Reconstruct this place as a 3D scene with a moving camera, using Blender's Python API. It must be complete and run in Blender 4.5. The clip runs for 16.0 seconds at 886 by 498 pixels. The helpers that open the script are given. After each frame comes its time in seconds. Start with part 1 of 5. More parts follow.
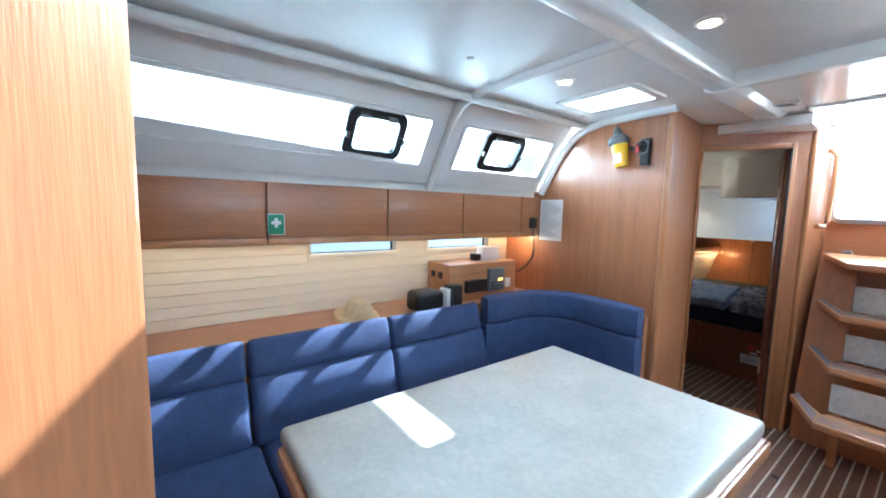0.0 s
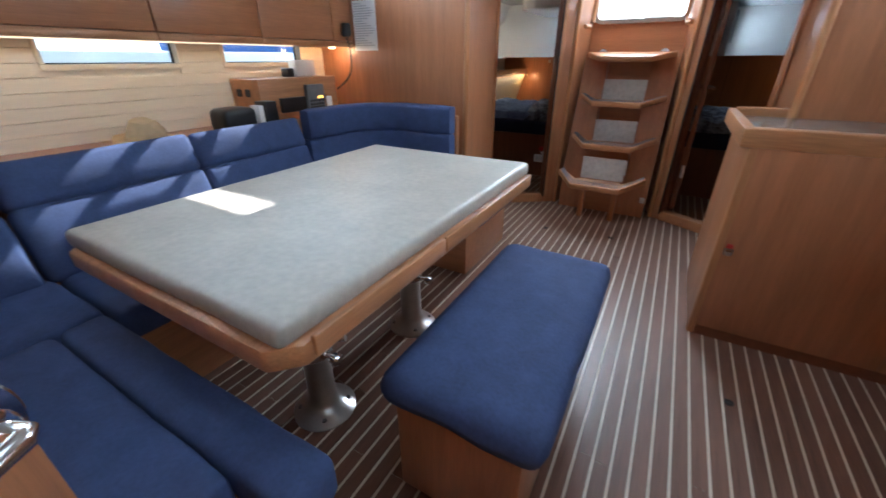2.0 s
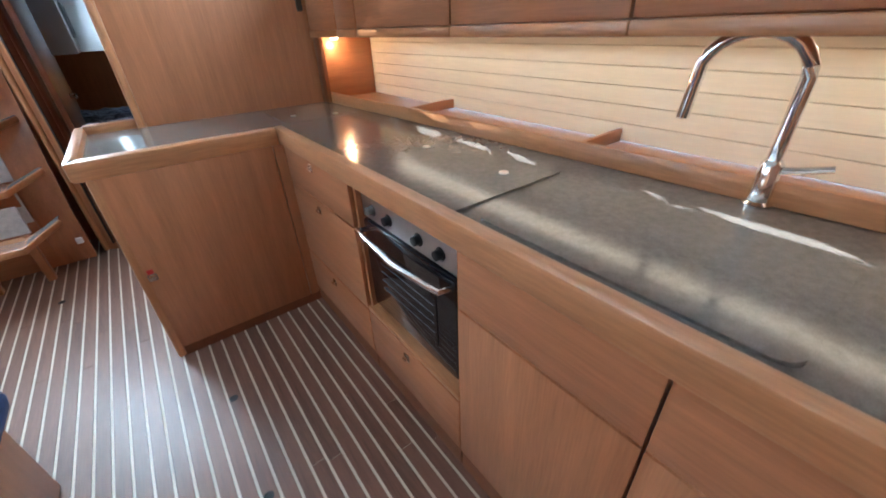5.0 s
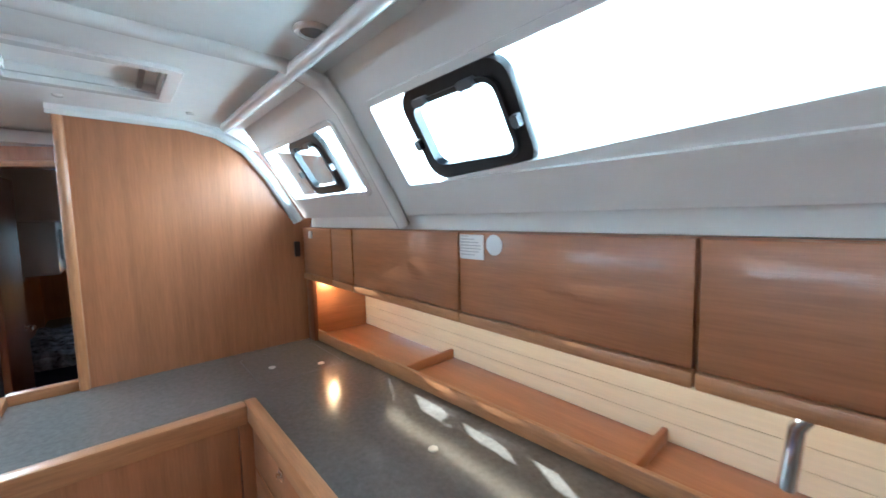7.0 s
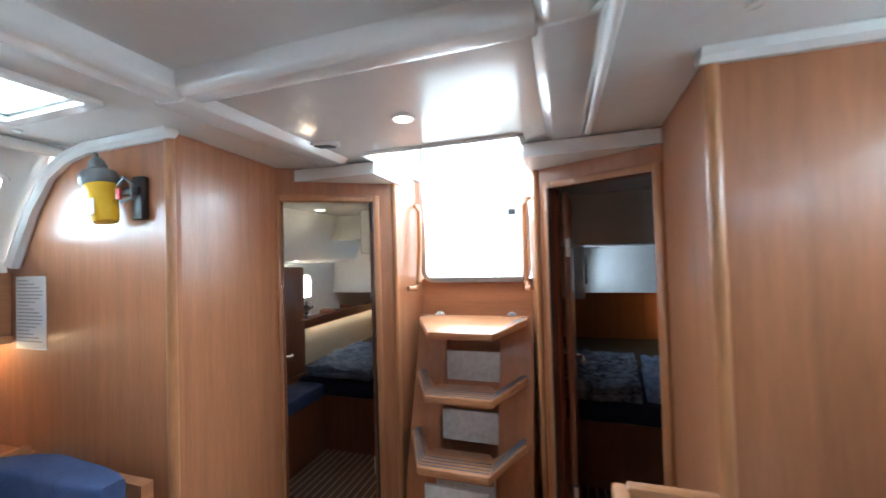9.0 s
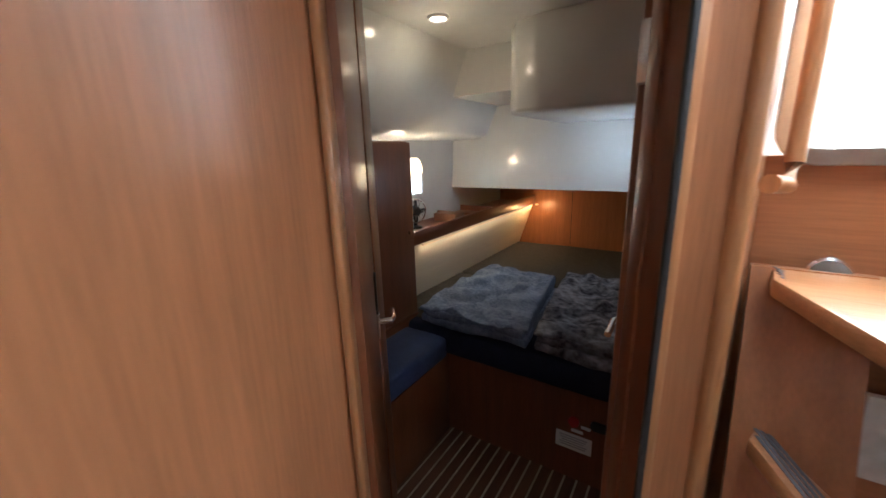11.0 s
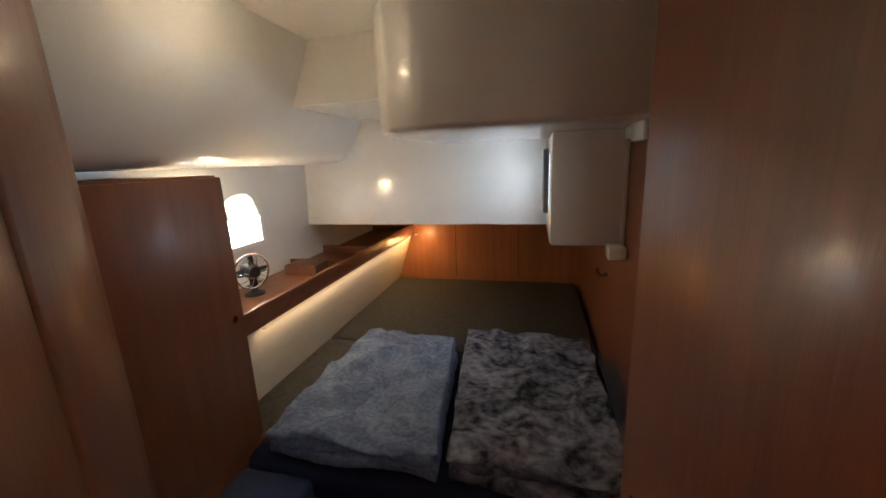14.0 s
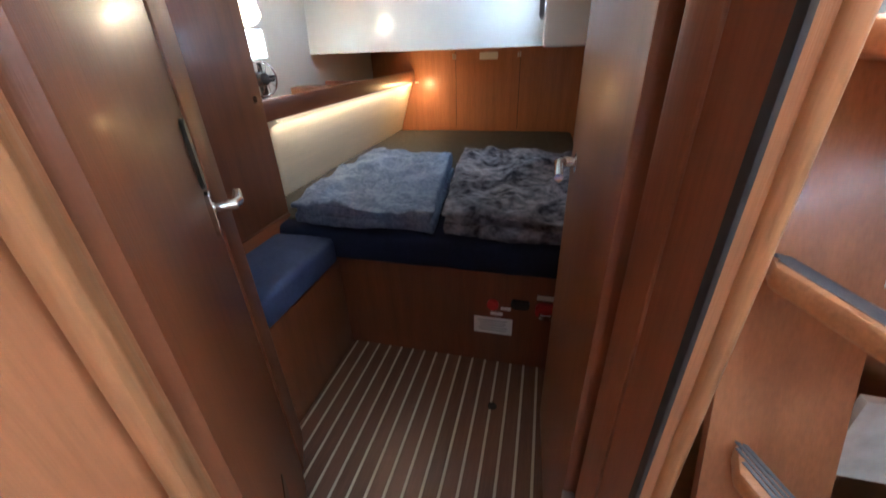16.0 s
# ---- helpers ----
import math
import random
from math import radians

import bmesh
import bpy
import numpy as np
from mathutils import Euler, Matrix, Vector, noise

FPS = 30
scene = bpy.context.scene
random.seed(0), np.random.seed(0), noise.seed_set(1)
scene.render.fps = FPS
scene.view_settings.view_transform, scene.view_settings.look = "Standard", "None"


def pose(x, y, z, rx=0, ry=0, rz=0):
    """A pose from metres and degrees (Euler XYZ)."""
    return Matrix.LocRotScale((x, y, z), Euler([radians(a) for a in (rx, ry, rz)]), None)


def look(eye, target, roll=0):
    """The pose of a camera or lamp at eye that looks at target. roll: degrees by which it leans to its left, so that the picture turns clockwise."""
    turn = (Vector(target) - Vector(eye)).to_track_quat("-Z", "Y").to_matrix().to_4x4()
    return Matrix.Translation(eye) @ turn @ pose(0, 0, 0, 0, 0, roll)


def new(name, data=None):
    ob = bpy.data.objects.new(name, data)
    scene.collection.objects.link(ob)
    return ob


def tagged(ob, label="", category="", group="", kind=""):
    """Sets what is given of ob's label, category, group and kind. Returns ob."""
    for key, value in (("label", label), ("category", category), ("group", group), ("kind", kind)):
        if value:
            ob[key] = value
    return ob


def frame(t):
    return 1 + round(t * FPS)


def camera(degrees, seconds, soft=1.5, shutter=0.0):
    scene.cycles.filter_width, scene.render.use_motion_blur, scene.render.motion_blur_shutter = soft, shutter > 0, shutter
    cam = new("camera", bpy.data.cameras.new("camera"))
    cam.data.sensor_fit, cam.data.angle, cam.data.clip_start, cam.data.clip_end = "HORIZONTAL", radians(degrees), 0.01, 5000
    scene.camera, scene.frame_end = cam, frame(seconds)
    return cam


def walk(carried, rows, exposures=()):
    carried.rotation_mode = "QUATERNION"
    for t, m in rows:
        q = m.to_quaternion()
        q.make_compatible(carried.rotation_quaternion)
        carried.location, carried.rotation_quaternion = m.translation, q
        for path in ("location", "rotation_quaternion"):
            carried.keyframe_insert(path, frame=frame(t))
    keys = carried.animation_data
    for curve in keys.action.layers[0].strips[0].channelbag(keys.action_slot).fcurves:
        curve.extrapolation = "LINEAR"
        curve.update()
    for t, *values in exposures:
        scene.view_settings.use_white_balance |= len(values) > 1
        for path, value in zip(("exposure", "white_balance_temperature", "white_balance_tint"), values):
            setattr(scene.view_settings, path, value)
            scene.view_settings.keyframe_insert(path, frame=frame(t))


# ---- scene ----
cam = camera(99.0, 16.0, soft=1.6, shutter=0.25)
EXPOSURE = ((0.0, 2.15, 5150, 2), (1.0, 1.85, 5400, 6), (2.0, 1.6, 5600, 8), (3.0, 1.75, 5800, 8), (4.0, 2.3, 5600, 7), (6.5, 2.1, 5100, 0), (7.5, 1.95, 5400, 1), (9.0, 1.75, 5600, 5), (10.2, 1.65, 5600, 6), (12.4, 1.9, 6700, 10), (14.5, 2.0, 6700, 10), (15.2, 2.2, 6000, 8), (16.0, 2.85, 5400, 5))
PATH = [
    (0, (0.193, 0.313, 1.436), (-1.408, 1.496, 1.235), 1.3),
    (0.5, (0.191, 0.291, 1.344), (-1.357, 1.462, 0.863), 1.3),
    (1, (0.183, 0.275, 1.233), (-1.243, 1.495, 0.54), 1.1),
    (1.5, (0.258, 0.293, 1.196), (-0.949, 1.651, 0.361), 0.8),
    (2, (0.377, 0.277, 1.165), (-0.519, 1.825, 0.271), -0.3),
    (2.5, (0.479, 0.281, 1.137), (-0.02, 1.972, 0.193), -0.8),
    (3, (0.529, 0.233, 1.141), (0.496, 1.96, 0.132), -1.0),
    (3.5, (0.654, 0.226, 1.121), (0.982, 1.882, 0.049), -2.3),
    (4, (0.77, 0.241, 1.13), (1.396, 1.769, 0.002), -3.5),
    (4.2, (0.791, 0.252, 1.15), (1.524, 1.717, 0.002), -3.6),
    (6.3, (1.022, 0.512, 1.528), (2.396, 1.891, 1.069), -1.5),
    (6.5, (1.032, 0.539, 1.545), (2.408, 1.95, 1.205), -0.8),
    (7, (1.013, 0.641, 1.597), (2.322, 2.144, 1.424), -1.2),
    (7.5, (0.953, 0.853, 1.627), (1.936, 2.593, 1.536), -1.9),
    (8, (0.867, 1.114, 1.615), (1.383, 3.046, 1.578), -2.1),
    (8.5, (0.744, 1.395, 1.659), (0.614, 3.39, 1.621), -2.2),
    (9, (0.516, 1.691, 1.571), (-0.09, 3.596, 1.61), -1.7),
    (9.5, (0.345, 2.037, 1.53), (-0.624, 3.785, 1.591), -1.3),
    (10, (0.118, 2.325, 1.499), (-1.042, 3.954, 1.456), -0.5),
    (10.2, (-0.006, 2.437, 1.495), (-1.159, 4.063, 1.33), -0.8),
    (12.3, (-0.793, 3.545, 1.384), (-1.676, 5.23, 0.766), -0.7),
    (12.5, (-0.789, 3.579, 1.386), (-1.595, 5.3, 0.761), -1.0),
    (13, (-0.768, 3.599, 1.395), (-1.363, 5.406, 0.78), -1.9),
    (13.5, (-0.739, 3.541, 1.459), (-1.236, 5.383, 0.86), -2.4),
    (14, (-0.727, 3.503, 1.527), (-1.199, 5.394, 1.076), -2.4),
    (14.5, (-0.714, 3.445, 1.528), (-1.179, 5.36, 1.181), -3.2),
    (15, (-0.666, 3.341, 1.443), (-1.129, 5.254, 1.092), -3.6),
    (15.5, (-0.642, 3.228, 1.326), (-1.097, 5.08, 0.724), -2.8),
    (16, (-0.643, 3.193, 1.197), (-1.101, 4.9, 0.26), -2.2),
]
walk(cam, [(t, look(eye, target, roll)) for t, eye, target, roll in PATH], EXPOSURE)

# ---------------------------------------------------------------- light and sky
world = bpy.data.worlds.new("sky")
scene.world = world
world.use_nodes = True
wn = world.node_tree.nodes
sky = wn.new("ShaderNodeTexSky")
sky.sky_type = "NISHITA"
sky.sun_disc = False
sky.sun_elevation = radians(45.5)
sky.sun_rotation = radians(-7.0)
world.node_tree.links.new(sky.outputs[0], wn["Background"].inputs[0])
wn["Background"].inputs[1].default_value = 0.07
sun = new("sun", bpy.data.lights.new("sun", "SUN"))
sun.data.energy, sun.data.angle, sun.data.color = 5.0, radians(0.5), (1.0, 0.93, 0.82)
sun.matrix_world = look((-1.2, 9.8, 10.0), (0, 0, 0))


DIM = 0.43  # all lamps and the sky against the sun


def window_light(name, place, target, w, h, power, color=(0.86, 0.94, 1.0)):
    lamp = new(name, bpy.data.lights.new(name, "AREA"))
    lamp.data.shape, lamp.data.size, lamp.data.size_y = "RECTANGLE", w, h
    lamp.data.energy, lamp.data.color = power * DIM, color
    lamp.matrix_world = look(place, target)
    return lamp


def strip_light(place, w, h, power, color):
    lamp = new("lamp_strip_light", bpy.data.lights.new("lamp_strip_light", "AREA"))
    lamp.data.shape, lamp.data.size, lamp.data.size_y = "RECTANGLE", w, h
    lamp.data.energy, lamp.data.color = power * DIM, color
    lamp.location = place
    return lamp


def bulb(name, place, power, color=(1.0, 0.72, 0.42), r=0.02):
    lamp = new(name, bpy.data.lights.new(name, "POINT"))
    lamp.data.energy, lamp.data.color, lamp.data.shadow_soft_size = power * DIM, color, r
    lamp.location = place
    return lamp


for s in (1, -1):
    window_light("sky_light", (s * 1.95, 0.70, 1.93), (s * 0.6, 0.70, 2.15), 2.2, 0.5, 56)
    window_light("sky_light", (s * 1.95, 2.34, 1.93), (s * 0.6, 2.34, 2.15), 1.1, 0.5, 30)
window_light("sky_light", (0, 4.45, 2.45), (0, 2.2, 1.25), 1.0, 1.3, 84)
window_light("sky_light", (0, 3.62, 2.45), (0, 3.5, 0), 0.66, 0.7, 12)
window_light("sky_light", (-1.0, 2.29, 2.25), (-1.0, 2.29, 1), 0.36, 0.26, 4)
window_light("sky_light", (-0.2, 0.83, 2.25), (-0.2, 0.83, 1), 0.46, 0.56, 5)


# ---------------------------------------------------------------- materials
def material(name, base, rough=0.5, metal=0.0, vary=0.12, scale=6.0, stretch=(1, 1, 1), bump=0.0, bump_scale=60.0, coat=0.0, spec=0.5, second=None, rand=0.0, span=(0.3, 0.72), swirl=0.0):
    """Principled surface: two scales of colour variation, fine relief."""
    m = bpy.data.materials.new(name)
    m.use_nodes = True
    n, l = m.node_tree.nodes, m.node_tree.links
    b = n["Principled BSDF"]
    b.inputs["Roughness"].default_value = rough
    b.inputs["Metallic"].default_value = metal
    b.inputs["Coat Weight"].default_value = coat
    b.inputs["Coat Roughness"].default_value = 0.12
    b.inputs["Specular IOR Level"].default_value = spec
    tc = n.new("ShaderNodeTexCoord")
    mp = n.new("ShaderNodeMapping")
    mp.inputs["Scale"].default_value = stretch
    l.new(tc.outputs["Object"], mp.inputs[0])
    big, fine = n.new("ShaderNodeTexNoise"), n.new("ShaderNodeTexNoise")
    big.inputs["Scale"].default_value, big.inputs["Detail"].default_value = scale, 4
    fine.inputs["Scale"].default_value, fine.inputs["Detail"].default_value = scale * 7, 5
    big.inputs["Distortion"].default_value = swirl
    l.new(mp.outputs[0], big.inputs[0])
    l.new(mp.outputs[0], fine.inputs[0])
    add = n.new("ShaderNodeMath")
    add.operation = "MULTIPLY_ADD"
    add.inputs[1].default_value = 0.55
    l.new(big.outputs[0], add.inputs[0])
    half = n.new("ShaderNodeMath")
    half.operation = "MULTIPLY"
    half.inputs[1].default_value = 0.45
    l.new(fine.outputs[0], half.inputs[0])
    l.new(half.outputs[0], add.inputs[2])
    value = add.outputs[0]
    if rand:
        info = n.new("ShaderNodeObjectInfo")
        r = n.new("ShaderNodeMath")
        r.operation = "MULTIPLY_ADD"
        r.inputs[1].default_value = rand
        l.new(info.outputs["Random"], r.inputs[0])
        l.new(value, r.inputs[2])
        value = r.outputs[0]
    ramp = n.new("ShaderNodeValToRGB")
    dark = second or tuple(c * (1 - 2.2 * vary) for c in base)
    lite = tuple(min(1, c * (1 + 1.2 * vary)) for c in base)
    e = ramp.color_ramp.elements
    e[0].position, e[0].color = span[0], (*dark, 1)
    e[1].position, e[1].color = span[1], (*lite, 1)
    l.new(value, ramp.inputs[0])
    l.new(ramp.outputs[0], b.inputs["Base Color"])
    if bump:
        bt = n.new("ShaderNodeTexNoise")
        bt.inputs["Scale"].default_value, bt.inputs["Detail"].default_value = bump_scale, 3
        l.new(mp.outputs[0], bt.inputs[0])
        bp = n.new("ShaderNodeBump")
        bp.inputs["Strength"].default_value, bp.inputs["Distance"].default_value = bump, 0.004
        l.new(bt.outputs[0], bp.inputs["Height"])
        l.new(bp.outputs[0], b.inputs["Normal"])
    return m


def glow(name, color, strength):
    m = bpy.data.materials.new(name)
    m.use_nodes = True
    b = m.node_tree.nodes["Principled BSDF"]
    b.inputs["Base Color"].default_value = (*color, 1)
    b.inputs["Emission Color"].default_value = (*color, 1)
    b.inputs["Emission Strength"].default_value = strength * DIM
    return m


def clear(name, tint, gloss=0.08):
    m = bpy.data.materials.new(name)
    m.use_nodes = True
    n, l = m.node_tree.nodes, m.node_tree.links
    n.remove(n["Principled BSDF"])
    t, g, mix = n.new("ShaderNodeBsdfTransparent"), n.new("ShaderNodeBsdfGlossy"), n.new("ShaderNodeMixShader")
    t.inputs[0].default_value = (*tint, 1)
    g.inputs["Roughness"].default_value = gloss
    mix.inputs[0].default_value = 0.05
    l.new(t.outputs[0], mix.inputs[1])
    l.new(g.outputs[0], mix.inputs[2])
    l.new(mix.outputs[0], n["Material Output"].inputs[0])
    return m


def cloth_through(name, color):
    m = bpy.data.materials.new(name)
    m.use_nodes = True
    n, l = m.node_tree.nodes, m.node_tree.links
    n.remove(n["Principled BSDF"])
    d, t, mix = n.new("ShaderNodeBsdfDiffuse"), n.new("ShaderNodeBsdfTranslucent"), n.new("ShaderNodeMixShader")
    d.inputs[0].default_value = t.inputs[0].default_value = (*color, 1)
    mix.inputs[0].default_value = 0.7
    l.new(d.outputs[0], mix.inputs[1])
    l.new(t.outputs[0], mix.inputs[2])
    l.new(mix.outputs[0], n["Material Output"].inputs[0])
    return m


WOOD = (0.40, 0.165, 0.072)
wood_v = material("veneer_upright", WOOD, 0.34, vary=0.13, scale=3, stretch=(9, 9, 0.5), bump=0.12, bump_scale=40, coat=0.25)
wood_y = material("veneer_along", WOOD, 0.34, vary=0.13, scale=3, stretch=(9, 0.5, 9), bump=0.12, bump_scale=40, coat=0.25)
wood_x = material("veneer_across", WOOD, 0.34, vary=0.13, scale=3, stretch=(0.5, 9, 9), bump=0.12, bump_scale=40, coat=0.25)
solid_y = material("oak_along", (0.47, 0.215, 0.09), 0.36, vary=0.16, scale=3, stretch=(8, 0.6, 8), bump=0.15, bump_scale=30, coat=0.2)
solid_x = material("oak_across", (0.47, 0.215, 0.09), 0.36, vary=0.16, scale=3, stretch=(0.6, 8, 8), bump=0.15, bump_scale=30, coat=0.2)
solid_v = material("oak_upright", (0.47, 0.215, 0.09), 0.36, vary=0.16, scale=3, stretch=(8, 8, 0.6), bump=0.15, bump_scale=30, coat=0.2)
# the veneer grain again in a darker colour, mostly for the aft cabins
dark_v = material("dark_veneer_upright", (0.19, 0.062, 0.024), 0.4, vary=0.13, scale=3, stretch=(9, 9, 0.5), bump=0.1, bump_scale=40, coat=0.1)
dark_y = material("dark_veneer_along", (0.19, 0.062, 0.024), 0.4, vary=0.13, scale=3, stretch=(9, 0.5, 9), bump=0.1, bump_scale=40, coat=0.1)
gel = material("white_gelcoat", (0.79, 0.80, 0.78), 0.2, vary=0.02, scale=2, bump=0.02, bump_scale=9, coat=0.35)
liner = material("white_headliner", (0.76, 0.78, 0.76), 0.42, vary=0.025, scale=3, bump=0.05, bump_scale=160)
cream = material("cream_boards", (0.84, 0.74, 0.56), 0.42, vary=0.05, scale=3, stretch=(6, 0.5, 6), bump=0.04, bump_scale=30)
plank_m = material("dark_teak", (0.15, 0.072, 0.045), 0.44, vary=0.22, scale=4, stretch=(9, 0.5, 9), bump=0.12, bump_scale=40, rand=0.16, coat=0.05)
holly = material("pale_holly", (0.62, 0.55, 0.44), 0.45, vary=0.06, scale=6, stretch=(9, 0.6, 9), coat=0.05)
blue = material("blue_fabric", (0.052, 0.076, 0.17), 0.8, vary=0.14, scale=14, bump=0.35, bump_scale=420, spec=0.25)
navy = material("navy_fabric", (0.012, 0.018, 0.05), 0.85, vary=0.14, scale=14, bump=0.35, bump_scale=420, spec=0.25)
slate = material("grey_sheet_fabric", (0.07, 0.068, 0.06), 0.9, vary=0.2, scale=40, bump=0.4, bump_scale=500, spec=0.2)
stone = material("mottled_tabletop", (0.40, 0.37, 0.32), 0.42, vary=0.16, scale=7, bump=0.03, bump_scale=50, second=(0.33, 0.305, 0.27))
counter_m = material("dark_worktop", (0.15, 0.138, 0.125), 0.17, vary=0.15, scale=60, spec=0.75)
chrome = material("polished_steel", (0.78, 0.78, 0.78), 0.09, 1.0, vary=0.02)
steel = material("brushed_steel", (0.62, 0.61, 0.59), 0.28, 1.0, vary=0.06, scale=30)
black = material("black_plastic", (0.012, 0.012, 0.013), 0.35, vary=0.1)
rubber = material("dark_rubber", (0.02, 0.02, 0.022), 0.7, vary=0.1)
dkglass = material("oven_glass", (0.008, 0.008, 0.01), 0.05, vary=0.05, coat=0.5)
white_p = material("white_plastic", (0.8, 0.8, 0.78), 0.35, vary=0.02)
paper_m = material("paper", (0.8, 0.8, 0.79), 0.7, vary=0.02)
ink = material("grey_ink", (0.45, 0.45, 0.47), 0.7)
green = material("sign_green", (0.02, 0.22, 0.10), 0.4, vary=0.03)
red = material("red_plastic", (0.5, 0.02, 0.02), 0.4)
yellow = material("yellow_plastic", (0.85, 0.50, 0.01), 0.4, vary=0.05)
grey_p = material("grey_plastic", (0.16, 0.17, 0.18), 0.4)
grip = material("blue_grey_grip", (0.14, 0.15, 0.18), 0.7)
nonslip = material("pale_tread_board", (0.66, 0.65, 0.62), 0.32, vary=0.16, scale=5)
# the pale swirls paint the sheen and lit wrinkles into the plush colour
blanket_l = material("blue_grey_plush", (0.20, 0.255, 0.36), 0.95, vary=0.3, scale=9, stretch=(1, 1.3, 1), bump=0.6, bump_scale=240, spec=0.15, second=(0.08, 0.115, 0.20), span=(0.34, 0.72), swirl=1.2)
blanket_d = material("charcoal_plush", (0.25, 0.27, 0.33), 0.95, vary=0.3, scale=5, stretch=(1, 1.3, 1), bump=0.6, bump_scale=240, spec=0.15, second=(0.028, 0.032, 0.05), span=(0.38, 0.68), swirl=2.0)
pane_m = clear("window_glass", (0.93, 0.97, 0.97))
smoke_m = clear("smoked_acrylic", (0.75, 0.8, 0.8))
blind_m = cloth_through("pleated_blind", (0.85, 0.86, 0.86))
warm_glow = glow("warm_lamp_glass", (1.0, 0.78, 0.5), 9.0)
dim_glow = glow("frosted_strip_cover", (1.0, 0.76, 0.48), 1.2)
faint_glow = glow("frosted_strip_cover_dim", (1.0, 0.7, 0.42), 0.25)
spot_glow = glow("downlight_lens", (1.0, 0.85, 0.62), 14.0)
shade_glow = glow("opal_shade", (1.0, 0.82, 0.58), 2.5)
led = glow("amber_led", (1.0, 0.5, 0.08), 3.0)


# ---------------------------------------------------------------- builders
ORIGIN = {}


def thing(name, place, label="", category="", group="", kind=""):
    e = new(name)
    e.empty_display_size = 0.05
    e.location = place
    ORIGIN[e] = Vector(place)
    return tagged(e, label, category, group, kind)


def part(name, bm, mat, parent=None, label="", category="", kind="", group="", smooth=True):
    """One bmesh, in world coordinates, as one mesh object."""
    xs = [v.co for v in bm.verts]
    lo = Vector([min(v[i] for v in xs) for i in range(3)])
    hi = Vector([max(v[i] for v in xs) for i in range(3)])
    o = Vector(((lo.x + hi.x) / 2, (lo.y + hi.y) / 2, lo.z))
    bmesh.ops.translate(bm, verts=bm.verts, vec=-o)
    bmesh.ops.recalc_face_normals(bm, faces=bm.faces)
    me = bpy.data.meshes.new(name)
    bm.to_mesh(me)
    bm.free()
    me.materials.append(mat)
    if smooth:
        me.shade_smooth()
        me.set_sharp_from_angle(angle=radians(38))
    ob = new(name, me)
    ORIGIN[ob] = o
    if parent:
        ob.parent = parent
        ob.location = o - ORIGIN[parent]
    else:
        ob.location = o
    return tagged(ob, label, category, group, kind)


def bev(bm, w, seg=2):
    if w:
        bmesh.ops.bevel(bm, geom=bm.edges[:], offset=w, segments=seg, affect="EDGES", profile=0.5, clamp_overlap=True)
    return bm


def box(x0, x1, y0, y1, z0, z1, b=0.0, seg=2):
    bm = bmesh.new()
    x0, x1 = min(x0, x1), max(x0, x1)
    m = Matrix.LocRotScale(((x0 + x1) / 2, (y0 + y1) / 2, (z0 + z1) / 2), None, (x1 - x0, abs(y1 - y0), abs(z1 - z0)))
    bmesh.ops.create_cube(bm, size=1, matrix=m)
    return bev(bm, b, seg)


def prism(pts, a0, a1, axis="z", b=0.0, seg=2):
    """A polygon of two coordinates pushed along the third axis."""
    bm = bmesh.new()

    def p3(p, a):
        return {"x": (a, p[0], p[1]), "y": (p[0], a, p[1]), "z": (p[0], p[1], a)}[axis]

    lo = [bm.verts.new(p3(p, a0)) for p in pts]
    hi = [bm.verts.new(p3(p, a1)) for p in pts]
    bm.faces.new(lo)
    bm.faces.new(hi[::-1])
    for i in range(len(pts)):
        j = (i + 1) % len(pts)
        bm.faces.new((lo[i], hi[i], hi[j], lo[j]))
    bmesh.ops.recalc_face_normals(bm, faces=bm.faces)
    return bev(bm, b, seg)


def wall(p, q, z0, z1, t=0.03, b=0.0, side=0.5):
    """An upright board from p to q on plan."""
    d = (Vector(q) - Vector(p)).normalized()
    n = Vector((-d.y, d.x)) * t
    p, q = Vector(p), Vector(q)
    a = n * (side - 1)
    c = n * side
    return prism([p + a, q + a, q + c, p + c], z0, z1, "z", b)


def tube(pts, r, seg=10, closed=False):
    bm = bmesh.new()
    pts = [Vector(p) for p in pts]
    rings = []
    k = len(pts)
    up = Vector((0.13, 0.27, 0.95)).normalized()
    for i in range(k):
        a, c = pts[(i - 1) % k if closed else max(i - 1, 0)], pts[(i + 1) % k if closed else min(i + 1, k - 1)]
        d = (c - a).normalized()
        u = d.cross(up)
        if u.length < 0.05:
            u = d.cross(Vector((1, 0.2, 0)))
        u.normalize()
        v = d.cross(u)
        rr = r[i] if isinstance(r, (list, tuple)) else r
        rings.append([bm.verts.new(pts[i] + (u * math.cos(g) + v * math.sin(g)) * rr) for g in [2 * math.pi * s / seg for s in range(seg)]])
    for i in range(k if closed else k - 1):
        A, B = rings[i], rings[(i + 1) % k]
        for s in range(seg):
            bm.faces.new((A[s], A[(s + 1) % seg], B[(s + 1) % seg], B[s]))
    if not closed:
        bm.faces.new(rings[0][::-1])
        bm.faces.new(rings[-1])
    return bm


def lathe(profile, m=None, seg=24):
    """Profile of (radius, height), turned about z and laid out by m."""
    bm = bmesh.new()
    rings = [[bm.verts.new((max(r, 1e-4) * math.cos(2 * math.pi * s / seg), max(r, 1e-4) * math.sin(2 * math.pi * s / seg), h)) for s in range(seg)] for r, h in profile]
    for A, B in zip(rings, rings[1:]):
        for s in range(seg):
            bm.faces.new((A[s], A[(s + 1) % seg], B[(s + 1) % seg], B[s]))
    bm.faces.new(rings[0][::-1])
    bm.faces.new(rings[-1])
    if m is not None:
        bm.transform(m)
    return bm


